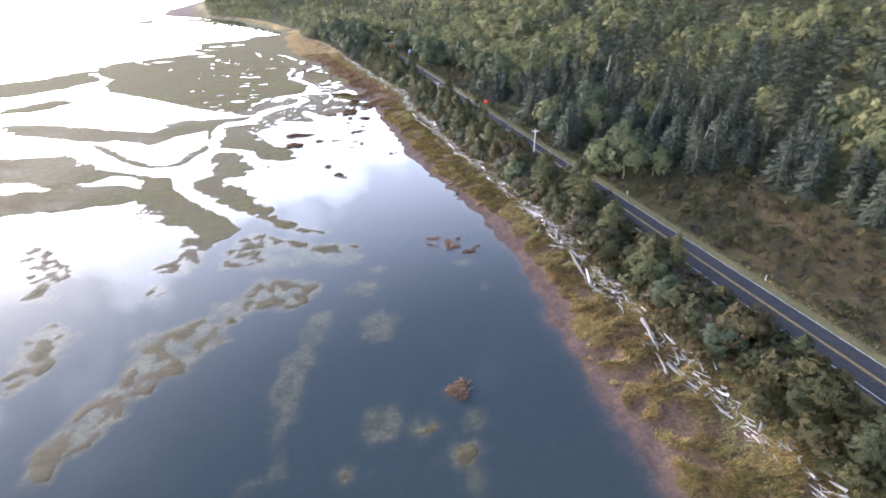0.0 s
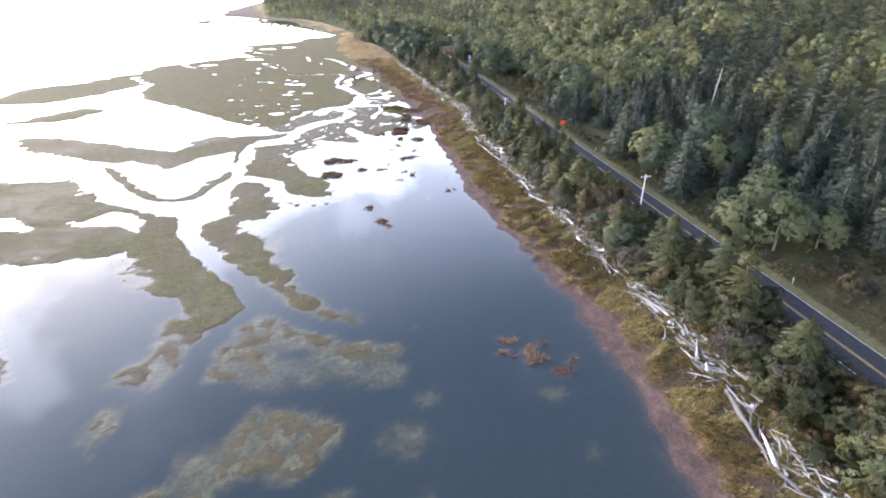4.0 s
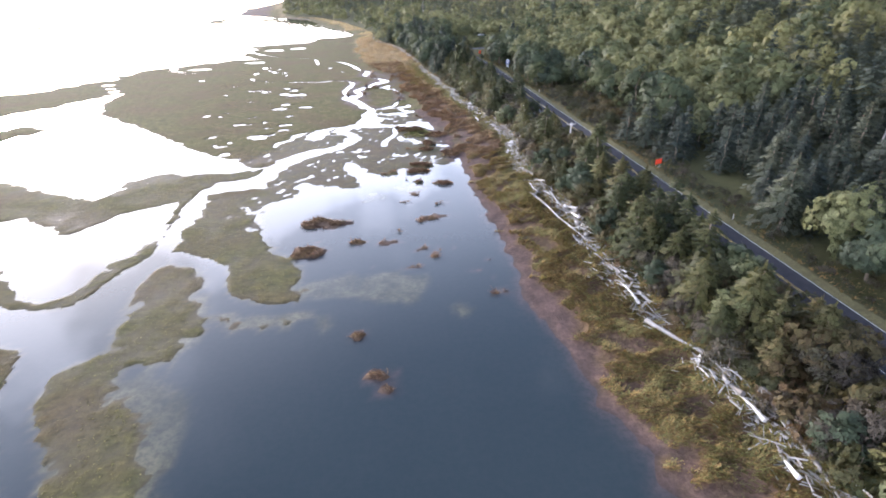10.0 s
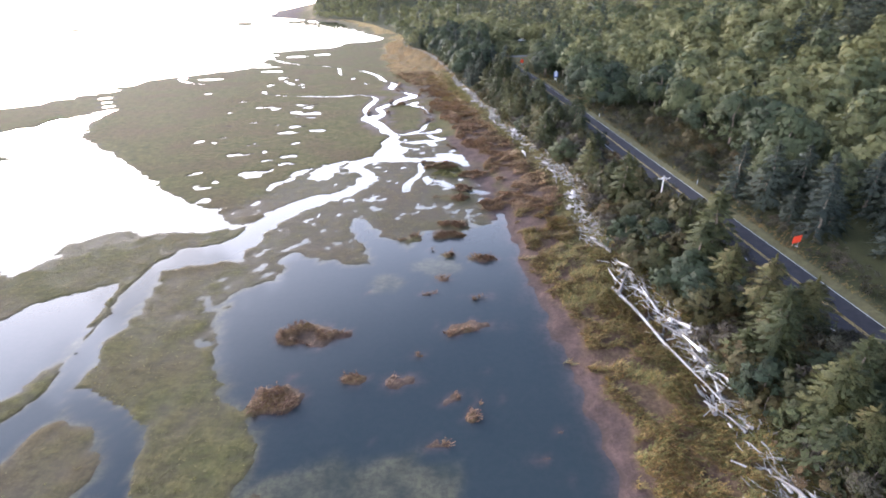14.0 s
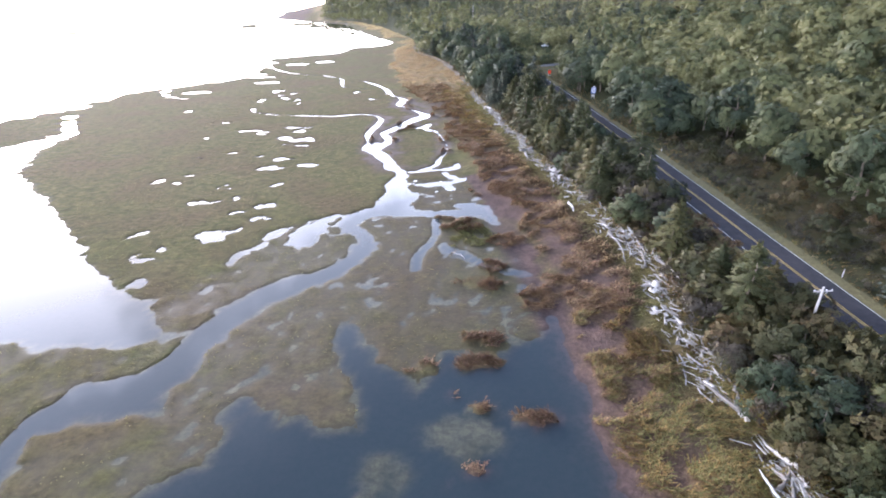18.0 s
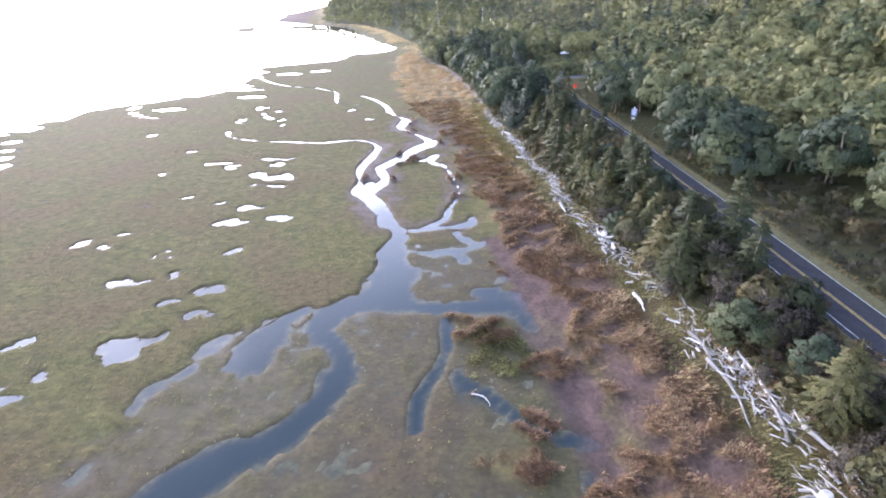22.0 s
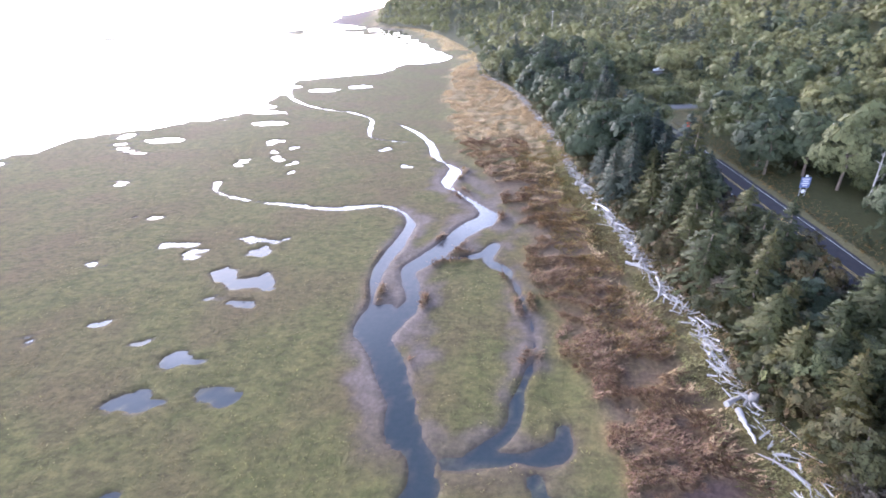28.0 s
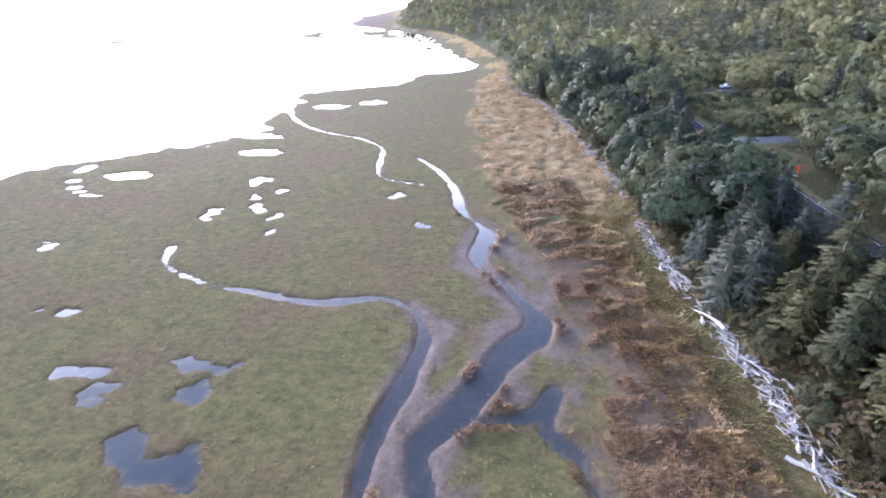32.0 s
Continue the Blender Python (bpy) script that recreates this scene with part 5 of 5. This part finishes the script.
def snag(x, y, h, lean, seed, boughs=16, label="bare bleached dead tree standing in the wood"):
    rng = np.random.RandomState(seed)
    root = new("dead_tree")
    root.location = (x, y, ground_z(x, y))
    top = (lean * h, 0.1 * lean * h, h)
    part("trunk", tube([(0, 0, -0.5), (0.2 * lean * h, 0, h * 0.35), (0.6 * lean * h, 0.05 * h * lean, h * 0.7), top], [0.26, 0.2, 0.11, 0.02], 8), PALE, root)
    for k in range(boughs):
        t = rng.uniform(0.45, 0.97)
        a, ln = rng.uniform(0, 6.28), rng.uniform(0.8, 2.6) * (1.25 - t)
        p = Vector((lean * h * t * 0.95, 0, h * t))
        part("branch", tube([p, p + Vector((ln * 0.6 * math.cos(a), ln * 0.6 * math.sin(a), 0.1 * ln)), p + Vector((ln * math.cos(a), ln * math.sin(a), 0.45 * ln))], [0.07, 0.045, 0.012], 5), PALE, root)
    return tagged(root, label, "dead tree")


snag(141, 227, 17.5, 0.1, 3, 26)
snag(96, 403, 11.5, -0.02, 4, 22)
snag(98.5, 405, 10.5, 0.04, 5, 20)
snag(128, 142, 7, 0.35, 6, 18, "grey dead tree with many spreading bare branches")

# ---- driftwood ----


def log_mesh(name, length, r, bend, rng, stubs=2, flare=1.25):
    n, sway, turn = 11, rng.uniform(-0.02, 0.02), rng.uniform(0, 6.28)
    pts, rad = [], []
    for k in range(n):
        t = k / (n - 1)
        pts.append((length * (t - 0.5), bend * length * math.sin(math.pi * t) + sway * length * math.sin(6.3 * t + turn) + rng.uniform(-0.3, 0.3) * r, 0.02 * length * math.sin(5 * t) * bend + rng.uniform(-0.02, 0.02)))
        rad.append(r * (1.0 - 0.72 * t) * (flare if k == 0 else 1) * rng.uniform(0.84, 1.14) * (0.55 if k == n - 1 else 1))
    bm = tube(pts, rad, 9)
    for _ in range(stubs):
        k = rng.randint(1, n - 1)
        a, p = rng.uniform(0, 6.28), Vector(pts[k])
        ln = rng.uniform(0.4, 1.0)
        tube([p, p + Vector((0.5 * ln, ln * math.cos(a), ln * math.sin(a)))], [rad[k] * 0.35, 0.02], 5, bm)
    me = bpy.data.meshes.new(name)
    bm.to_mesh(me)
    bm.free()
    me.materials.append(DRIFTWOOD)
    return me


rng = np.random.RandomState(11)
LOGS = [log_mesh("driftwood_log", ln, r, b, rng, s) for ln, r, b, s in ((1.8, 0.17, 0.08, 1), (2.5, 0.22, 0.1, 2), (3.2, 0.22, 0.06, 2), (4.4, 0.26, 0.09, 2), (6.2, 0.28, 0.07, 2), (7.5, 0.3, 0.04, 2), (2.8, 0.14, 0.16, 2), (1.6, 0.3, 0.05, 1), (3.6, 0.18, 0.14, 2))]


def big_log(a, b, r, bend, seed, label="long pale driftwood trunk lying on the tide line"):
    rg = np.random.RandomState(seed)
    (ax, ay), (bx, by) = a, b
    ln = math.hypot(bx - ax, by - ay)
    r *= 0.62
    ob = new("driftwood_log", log_mesh("driftwood_log", ln, r, bend * 1.6, rg, 2, 1.0))
    cx, cy = (ax + bx) / 2, (ay + by) / 2
    za, zb, zc = ground_z(ax, ay), ground_z(bx, by), ground_z(cx, cy)
    ob.location = (cx, cy, max(zc, (za + zb) / 2) + r * 0.7)
    ob.rotation_euler = (0, -math.atan2(zb - za, ln), math.atan2(by - ay, bx - ax))
    return tagged(ob, label, "driftwood", "driftwood logs on the tide line")


for k, (a, b, r, bend) in enumerate([
    ((47.5, 225), (51.5, 194), 0.46, 0.02), ((54, 92), (51.3, 80), 0.75, 0.02), ((51.3, 80), (52.3, 72), 0.5, 0.03), ((54, 65), (51.3, 56.5), 0.7, 0.02), ((51.2, 54), (52.2, 42), 0.5, 0.02),
    ((50.5, 170), (55, 156), 0.6, 0.02), ((57, 153), (54.3, 136), 0.75, 0.01), ((54, 133), (53, 126.5), 0.6, 0.03), ((56, 129), (56, 122.5), 0.6, 0.02), ((56.5, 289), (55.6, 275), 0.45, 0.02),
    ((52.8, 288), (52, 276), 0.55, 0.03), ((57, 275), (57.6, 267), 0.5, 0.02), ((46.3, 344), (46, 339), 0.7, 0.0), ((54, 313), (55, 301), 0.5, 0.02), ((49, 305), (49, 300), 0.55, 0.02),
    ((53, 294), (53, 286), 0.6, 0.03), ((46.5, 393), (46.8, 377), 0.4, 0.06), ((45.6, 375), (43.2, 368), 0.5, 0.08), ((42, 381), (45, 377), 0.5, 0.05), ((49, 362), (51, 358.5), 0.6, 0.02),
    ((53, 178), (53.2, 172), 0.5, 0.02), ((45, 379), (44, 372.5), 0.45, 0.02), ((51, 215), (53.6, 205), 0.4, 0.05), ((54.5, 118), (56.5, 106), 0.5, 0.02), ((21, 285.4), (23.2, 283), 0.22, 0.12)]):
    big_log(a, b, r, bend, 200 + k)
spots = []
while len(spots) < 272:
    yy = rng.uniform(26, 470) ** 1.0
    heap = waves(np.array([yy * 1.0]), np.array([3.0]), 12, 77)[0]
    if rng.rand() > (0.12 + 0.88 * (heap > -0.15)) * (1 - 0.4 * step(yy, 320, 360)):
        continue
    spots.append((along(DRIFT, yy) + rng.normal(0.2, 1.3 - 0.6 * step(yy, 320, 360)), yy))
sx, sy = np.array(spots).T
sz = terrain(sx[None], sy[None])[0][0]
for x_, y_, z_ in zip(sx, sy, sz):
    ob = new("driftwood_log", LOGS[rng.randint(len(LOGS))])
    a = math.pi / 2 + rng.normal(0.08, 0.5)
    ob.matrix_basis = Matrix.LocRotScale((x_, y_, z_ + rng.uniform(0.12, 0.55)), Euler((rng.uniform(0, 6.28), rng.normal(0, 0.14), a)), Vector((1, 1, 1)) * rng.uniform(0.65, 1.15))
    tagged(ob, "bleached grey driftwood log heaped on the tide line", "driftwood", "driftwood logs on the tide line")
# smaller sticks between and beyond the logs
n = 5600
yy = np.where(rng.rand(n) < 0.75, rng.uniform(26, 480, n), rng.uniform(480, 640, n))
kept = waves(yy, yy * 0 + 3.0, 12, 77) > rng.uniform(-0.7, 0.05, n)
yy = yy[kept]
n = len(yy)
xx = along(DRIFT, yy) + rng.normal(0.2, 1.0, n) * (1.35 - 0.6 * step(yy, 320, 360))
zz = terrain(xx[None], yy[None])[0][0] + rng.uniform(0.05, 0.5, n)
a, ln, w = math.pi / 2 + rng.normal(0, 0.75, n), rng.uniform(0.4, 1.4, n) + 1.6 * rng.rand(n) ** 2, rng.uniform(0.02, 0.05, n) + 0.1 * rng.rand(n) ** 3
dv = np.stack([np.cos(a), np.sin(a), rng.normal(0, 0.14, n)], 1) * ln[:, None] / 2
sv = np.stack([-np.sin(a), np.cos(a), 0 * a], 1) * w[:, None]
uv = np.stack([0 * a, 0 * a, w], 1)
cv = np.stack([xx, yy, zz], 1)
ring = [sv + uv, -sv + uv, -sv - uv, sv - uv]
sticks = [np.stack([cv - dv + ring[i], cv - dv + ring[(i + 1) % 4], cv + dv + 0.7 * ring[(i + 1) % 4], cv + dv + 0.7 * ring[i]], 1) for i in range(4)]


def stick_material():
    s = Shade("drift_sticks", 0.8)
    s.color(s.mix(s.noise(0.7, 4, 0.6), (0.09, 0.085, 0.079), (0.46, 0.445, 0.42)))
    return s.m


tagged(new("drift_sticks", quads_mesh("drift_sticks", np.concatenate(sticks), stick_material())), "bleached driftwood sticks strewn along the tide line", "driftwood", kind="stuff")


def root_wad(x, y, r, seed):
    rg = np.random.RandomState(seed)
    root = new("driftwood_stump")
    root.location = (x, y, ground_z(x, y))
    part("stump", tube([(0, 0, -0.2), (0.2, 0.1, 0.5 * r), (0.3, 0.15, r)], [0.55 * r, 0.4 * r, 0.3 * r], 9), DRIFTWOOD, root)
    for k in range(9):
        a, e, ln = rg.uniform(0, 6.28), rg.uniform(0.1, 0.9), r * rg.uniform(0.9, 1.7)
        part("root", tube([(0, 0, 0.35 * r), (0.5 * ln * math.cos(a), 0.5 * ln * math.sin(a), 0.35 * r + 0.25 * ln * e), (ln * math.cos(a + 0.3), ln * math.sin(a + 0.3), 0.2 * r + 0.5 * ln * e)], [0.16 * r, 0.1 * r, 0.03], 6), DRIFTWOOD, root)
    tagged(root, "bleached driftwood stump with splayed roots", "driftwood", "driftwood stumps")


for k, (x_, y_, r_) in enumerate([(53, 266, 1.6), (50.5, 260, 1.0), (48, 345, 1.5), (52.5, 214, 1.0), (52.6, 203, 1.1), (54.8, 120, 0.9), (53, 160, 1.0), (44, 397, 1.1), (55, 88, 0.9), (50, 325, 1.6)]):
    root_wad(x_, y_, r_, 300 + k)

# ---- reeds, rust-brown rush and sedge ----


def blades(x, y, z, h, w, count, rng, lean=1.6):
    """Clumps of arching blades at plan points."""
    n = len(x)
    x, y, z, h, w = (np.repeat(v, count) for v in (x, y, z, h, w))
    a = 2.6 * waves(x, y, 4.5, 88, 2) - 1.2 + rng.normal(0, 0.75, n * count)
    out_ = np.stack([np.cos(a), np.sin(a), 0 * a], 1)
    side = np.stack([-np.sin(a), np.cos(a), 0 * a], 1)
    hh = h * rng.uniform(0.7, 1.15, len(h))
    foot = np.stack([x, y, z - 0.05], 1) + out_ * (0.15 * w)[:, None] * rng.uniform(0, 3, (len(h), 1))
    tip = foot + out_ * (hh * rng.uniform(0.3, lean, len(h)))[:, None] + np.stack([0 * hh, 0 * hh, 0.75 * hh], 1)
    ww = (w * rng.uniform(0.6, 1.2, len(h)))[:, None] * side
    return np.stack([foot - 0.5 * ww, foot + 0.5 * ww, tip + 0.22 * ww, tip - 0.22 * ww], 1)


rng = np.random.RandomState(23)


def field(name, label, material, x0, x1, y0, y1, gap, keep, h, w, count, seed):
    rg = np.random.RandomState(seed)
    x, y = scatter(rg, x0, x1, y0, y1, gap)
    z, gr, go, wo, ve, we, si = (v[0] for v in terrain(x[None], y[None]))
    ok = keep(x, y, z, gr, go, wo, ve) & (z > -0.06)
    x, y, z = x[ok], y[ok], z[ok]
    size = rg.uniform(0.7, 1.3, len(x))
    tagged(new(name, quads_mesh(name, blades(x, y, z, h * size, w * size, count, rg), material)), label, "grass", kind="stuff")


clump = lambda x, y, s, seed: waves(x, y, s, seed, 3)
field("reed_bed", "golden reeds in uneven clumps along the shore", REEDS, 24, 64, 26, 262, 0.5, lambda x, y, z, gr, go, wo, ve: (go > 0.3) & (wo < 0.85) & (x > along(SHORE, y) - 1) & (hummocks(x, y) > 0.0), 0.85, 0.32, 6, 61)
field("rush_bed", "rust-brown rush in matted clumps beside the channels", RUST, -2, 56, 240, 470, 0.54, lambda x, y, z, gr, go, wo, ve: (go > 0.3) & (wo < 0.7) & (x < along(DRIFT, y) - 5 * step(y, 300, 350) - 5 * step(y, 360, 390)) & (hummocks(x, y) > 0.0), 0.7, 0.32, 6, 62)
field("tan_reeds", "tan and gold reeds along the far shore", GLARE_TAN, -30, 58, 262, 640, 0.85, lambda x, y, z, gr, go, wo, ve: (go > 0.4) & (wo < 0.8) & ((x > along(DRIFT, y) - 8) | (y > 425)) & (clump(x, y, 5, 54) > -0.2), 0.85, 0.4, 4, 63)
field("far_reeds", "tan reed flats along the distant shore", GLARE_TAN, -90, 40, 640, 1000, 2.0, lambda x, y, z, gr, go, wo, ve: (go > 0.4) & (wo < 0.8), 0.9, 1.3, 3, 67)
field("bank_grass", "olive-green grass beside the driftwood line", SEDGE, 34, 62, 26, 470, 0.58, lambda x, y, z, gr, go, wo, ve: (x - along(DRIFT, y) > -6 + 3 * clump(x, y, 7, 56)) & (x - along(DRIFT, y) < 2.5) & (clump(x, y * 1.3, 4, 57) > -0.35), 0.65, 0.26, 5, 68)
field("shore_grass", "gold and olive grass below the driftwood line", REEDS, 20, 46, 355, 455, 0.5, lambda x, y, z, gr, go, wo, ve: (np.abs(x - along(DRIFT, y) + 9) < 5 + 2 * clump(x, y, 6, 59)) & (clump(x, y * 1.3, 3, 60) > -0.25), 0.6, 0.28, 5, 70)
field("hummock_grass", "olive and gold grass on a low muddy hummock", SEDGE, 19, 34, 284, 304, 0.42, lambda x, y, z, gr, go, wo, ve: (((x - 25) / 6.5) ** 2 + ((y - 294.5) / 8) ** 2 + 0.8 * clump(x, y, 2.6, 58) < 0.45) & (z > -0.08), 0.6, 0.26, 5, 69)
field("marsh_tufts", "rusty tufts of rush standing in the shallow water", RUST, -12, 44, 50, 305, 0.5, lambda x, y, z, gr, go, wo, ve: (go > 0.4) & (x < along(SHORE, y) - 1), 0.6, 0.3, 5, 64)
field("sedge", "short green sedge on the salt meadow", SEDGE, -70, 30, 110, 480, 1.0, lambda x, y, z, gr, go, wo, ve: (gr > 0.5) & (go < 0.4) & (z > 0.02) & (clump(x, y, 6, 55) > 0.0), 0.16, 0.4, 3, 65)
field("verge_grass", "dry grass and weeds on the road bank", REEDS, 55, 88, 24, 500, 1.1, lambda x, y, z, gr, go, wo, ve: (wo > 0.6) & (np.abs(x - along(ROAD_MID, y)) > 5.0), 0.5, 0.3, 4, 66)

# ---- poles, signs, vehicle ----


def utility_pole(x, y, h, label="weathered wooden utility pole with a crossarm beside the road"):
    root = new("utility_pole")
    root.location = (x, y, ground_z(x, y))
    part("pole", tube([(0, 0, -0.6), (0, 0, h * 0.5), (0, 0, h)], [0.19, 0.165, 0.13], 10), POLE_WOOD, root)
    arm = part("crossarm", box((-1.25, -0.16, h - 0.62), (1.25, -0.05, h - 0.48), bevel=0.01), POLE_WOOD, root)
    for dx in (-1.1, -0.4, 0.4, 1.1):
        part("insulator", tube([(dx, -0.1, h - 0.48), (dx, -0.1, h - 0.4), (dx, -0.1, h - 0.33), (dx, -0.1, h - 0.27)], [0.03, 0.06, 0.045, 0.02], 8), WHITE_SHEET, arm, "pale porcelain insulator")
    for s in (-1, 1):
        part("brace", tube([(0.7 * s, -0.1, h - 0.6), (0, -0.14, h - 1.25)], [0.02, 0.02], 5), GALVANISED, root)
    return tagged(root, label, "utility pole", "utility poles along the road")


for px_, py_, ph_ in ((69.0, 146, 9.4), (65, 247.5, 8.4), (70, 755, 22)):
    utility_pole(px_, py_, ph_)


def work_sign(x, y, w, h, label):
    root = new("road_sign")
    root.location = (x, y, ground_z(x, y))
    part("panel", box((-w / 2, -0.02, 0.85), (w / 2, 0.02, 0.85 + h), bevel=0.015), RED_SHEET, root, "bright red-orange sheet panel")
    for s in (-1, 1):
        part("post", box((s * w * 0.32 - 0.05, 0.025, -0.4), (s * w * 0.32 + 0.05, 0.11, 1.0 + h), bevel=0.008), POLE_WOOD, root)
    part("foot", box((-0.5, -0.35, 0.0), (0.5, 0.35, 0.08), bevel=0.02), GALVANISED, root)
    root.rotation_euler = (0, 0, radians(20))
    return tagged(root, label, "road sign", "red work signs by the road")


work_sign(83.6, 232, 2.3, 1.35, "wide red-orange work sign on wooden posts by the road")
work_sign(81.2, 467, 1.7, 1.7, "square red-orange work sign on wooden posts by the road")


def guide_sign(x, y):
    root = new("guide_sign")
    root.location = (x, y, ground_z(x, y))
    part("panel", box((-1.05, -0.02, 2.0), (1.05, 0.02, 4.4), bevel=0.02), BLUE_SHEET, root, "blue sheet panel with white bars")
    for k, (w, z0) in enumerate(((0.78, 4.0), (0.6, 3.5), (0.8, 3.0), (0.5, 2.5))):
        part("bar", box((-w, -0.032, z0 - 0.12), (w, -0.022, z0 + 0.12)), WHITE_SHEET, root)
    for s in (-0.6, 0.6):
        part("post", box((s - 0.06, 0.025, -0.5), (s + 0.06, 0.12, 4.3), bevel=0.01), GALVANISED, root)
    part("marker", tube([(0, -0.06, 1.2), (0, 0.02, 1.2)], [0.42, 0.42], 20), WHITE_SHEET, root, "round white marker plate")
    part("cap_plate", box((-0.3, -0.02, 4.45), (0.3, 0.02, 4.9), bevel=0.02), WHITE_SHEET, root)
    return tagged(root, "tall blue guide sign with white bars by the road", "road sign")


guide_sign(85.5, 408)


def shoulder_sign(x, y):
    root = new("shoulder_sign")
    root.location = (x, y, ground_z(x, y))
    part("panel", box((-0.75, -0.02, 1.5), (0.75, 0.02, 2.7), bevel=0.02), GALVANISED, root, "pale metal back of a sign panel")
    part("post", box((-0.06, -0.12, -0.5), (0.06, -0.025, 2.6), bevel=0.01), POLE_WOOD, root)
    return tagged(root, "pale metal road sign on a post at the road's shoulder", "road sign")


shoulder_sign(68.2, 351)


def marker_post(x, y):
    root = new("marker_post")
    root.location = (x, y, ground_z(x, y))
    part("post", box((-0.05, -0.03, -0.3), (0.05, 0.03, 1.15), bevel=0.01), WHITE_SHEET, root)
    part("reflector", box((-0.04, -0.038, 0.9), (0.04, -0.031, 1.08)), YELLOW_PAINT, root)
    tagged(root, "slim white roadside marker post with reflector", "marker post", "marker posts along the road")


for y_ in (66, 112, 196, 262, 330):
    marker_post(80.6, y_)


def pickup(x, y, turn):
    root = new("pickup_truck")
    root.location, root.rotation_euler = (x, y, ground_z(x, y)), (0, 0, turn)
    part("body", box((-2.7, -0.95, 0.5), (2.7, 0.95, 1.1), bevel=0.09), CAR_PAINT, root)
    bm = box((-0.9, -0.86, 1.1), (1.3, 0.86, 1.85), bevel=0.0)
    for v in bm.verts:
        if v.co.z > 1.5:
            v.co.x = 0.2 + (v.co.x - 0.2) * 0.68
            v.co.y *= 0.88
    bmesh.ops.bevel(bm, geom=bm.edges[:], offset=0.06, segments=2, affect="EDGES")
    cab = part("cab", bm, CAR_PAINT, root)
    part("windscreen", box((0.98, -0.72, 1.2), (1.22, 0.72, 1.7)), GLASS_DARK, cab, "dark tinted glass")
    for s in (-1, 1):
        part("side_window", box((-0.55, s * 0.845 - 0.02, 1.25), (0.8, s * 0.845 + 0.02, 1.68)), GLASS_DARK, cab, "dark tinted glass")
        part("headlight", box((2.66, s * 0.7 - 0.16, 0.75), (2.73, s * 0.7 + 0.16, 0.95), bevel=0.02), WHITE_SHEET, root)
        part("bed_side", box((-2.66, s * 0.9 - 0.04, 1.1), (-0.95, s * 0.9 + 0.04, 1.35), bevel=0.02), CAR_PAINT, root)
        for wx in (-1.75, 1.75):
            wheel = part("wheel", tube([(wx, s * 0.72, 0.38), (wx, s * 0.97, 0.38)], [0.38, 0.38], 20), RUBBER, root, "black rubber tyre")
            part("rim", tube([(wx, s * 0.972, 0.38), (wx, s * 0.985, 0.38)], [0.22, 0.2], 16), GALVANISED, wheel)
    return tagged(root, "white pickup truck parked on the gravel lot", "truck")


pickup(103, 576, 0.4)
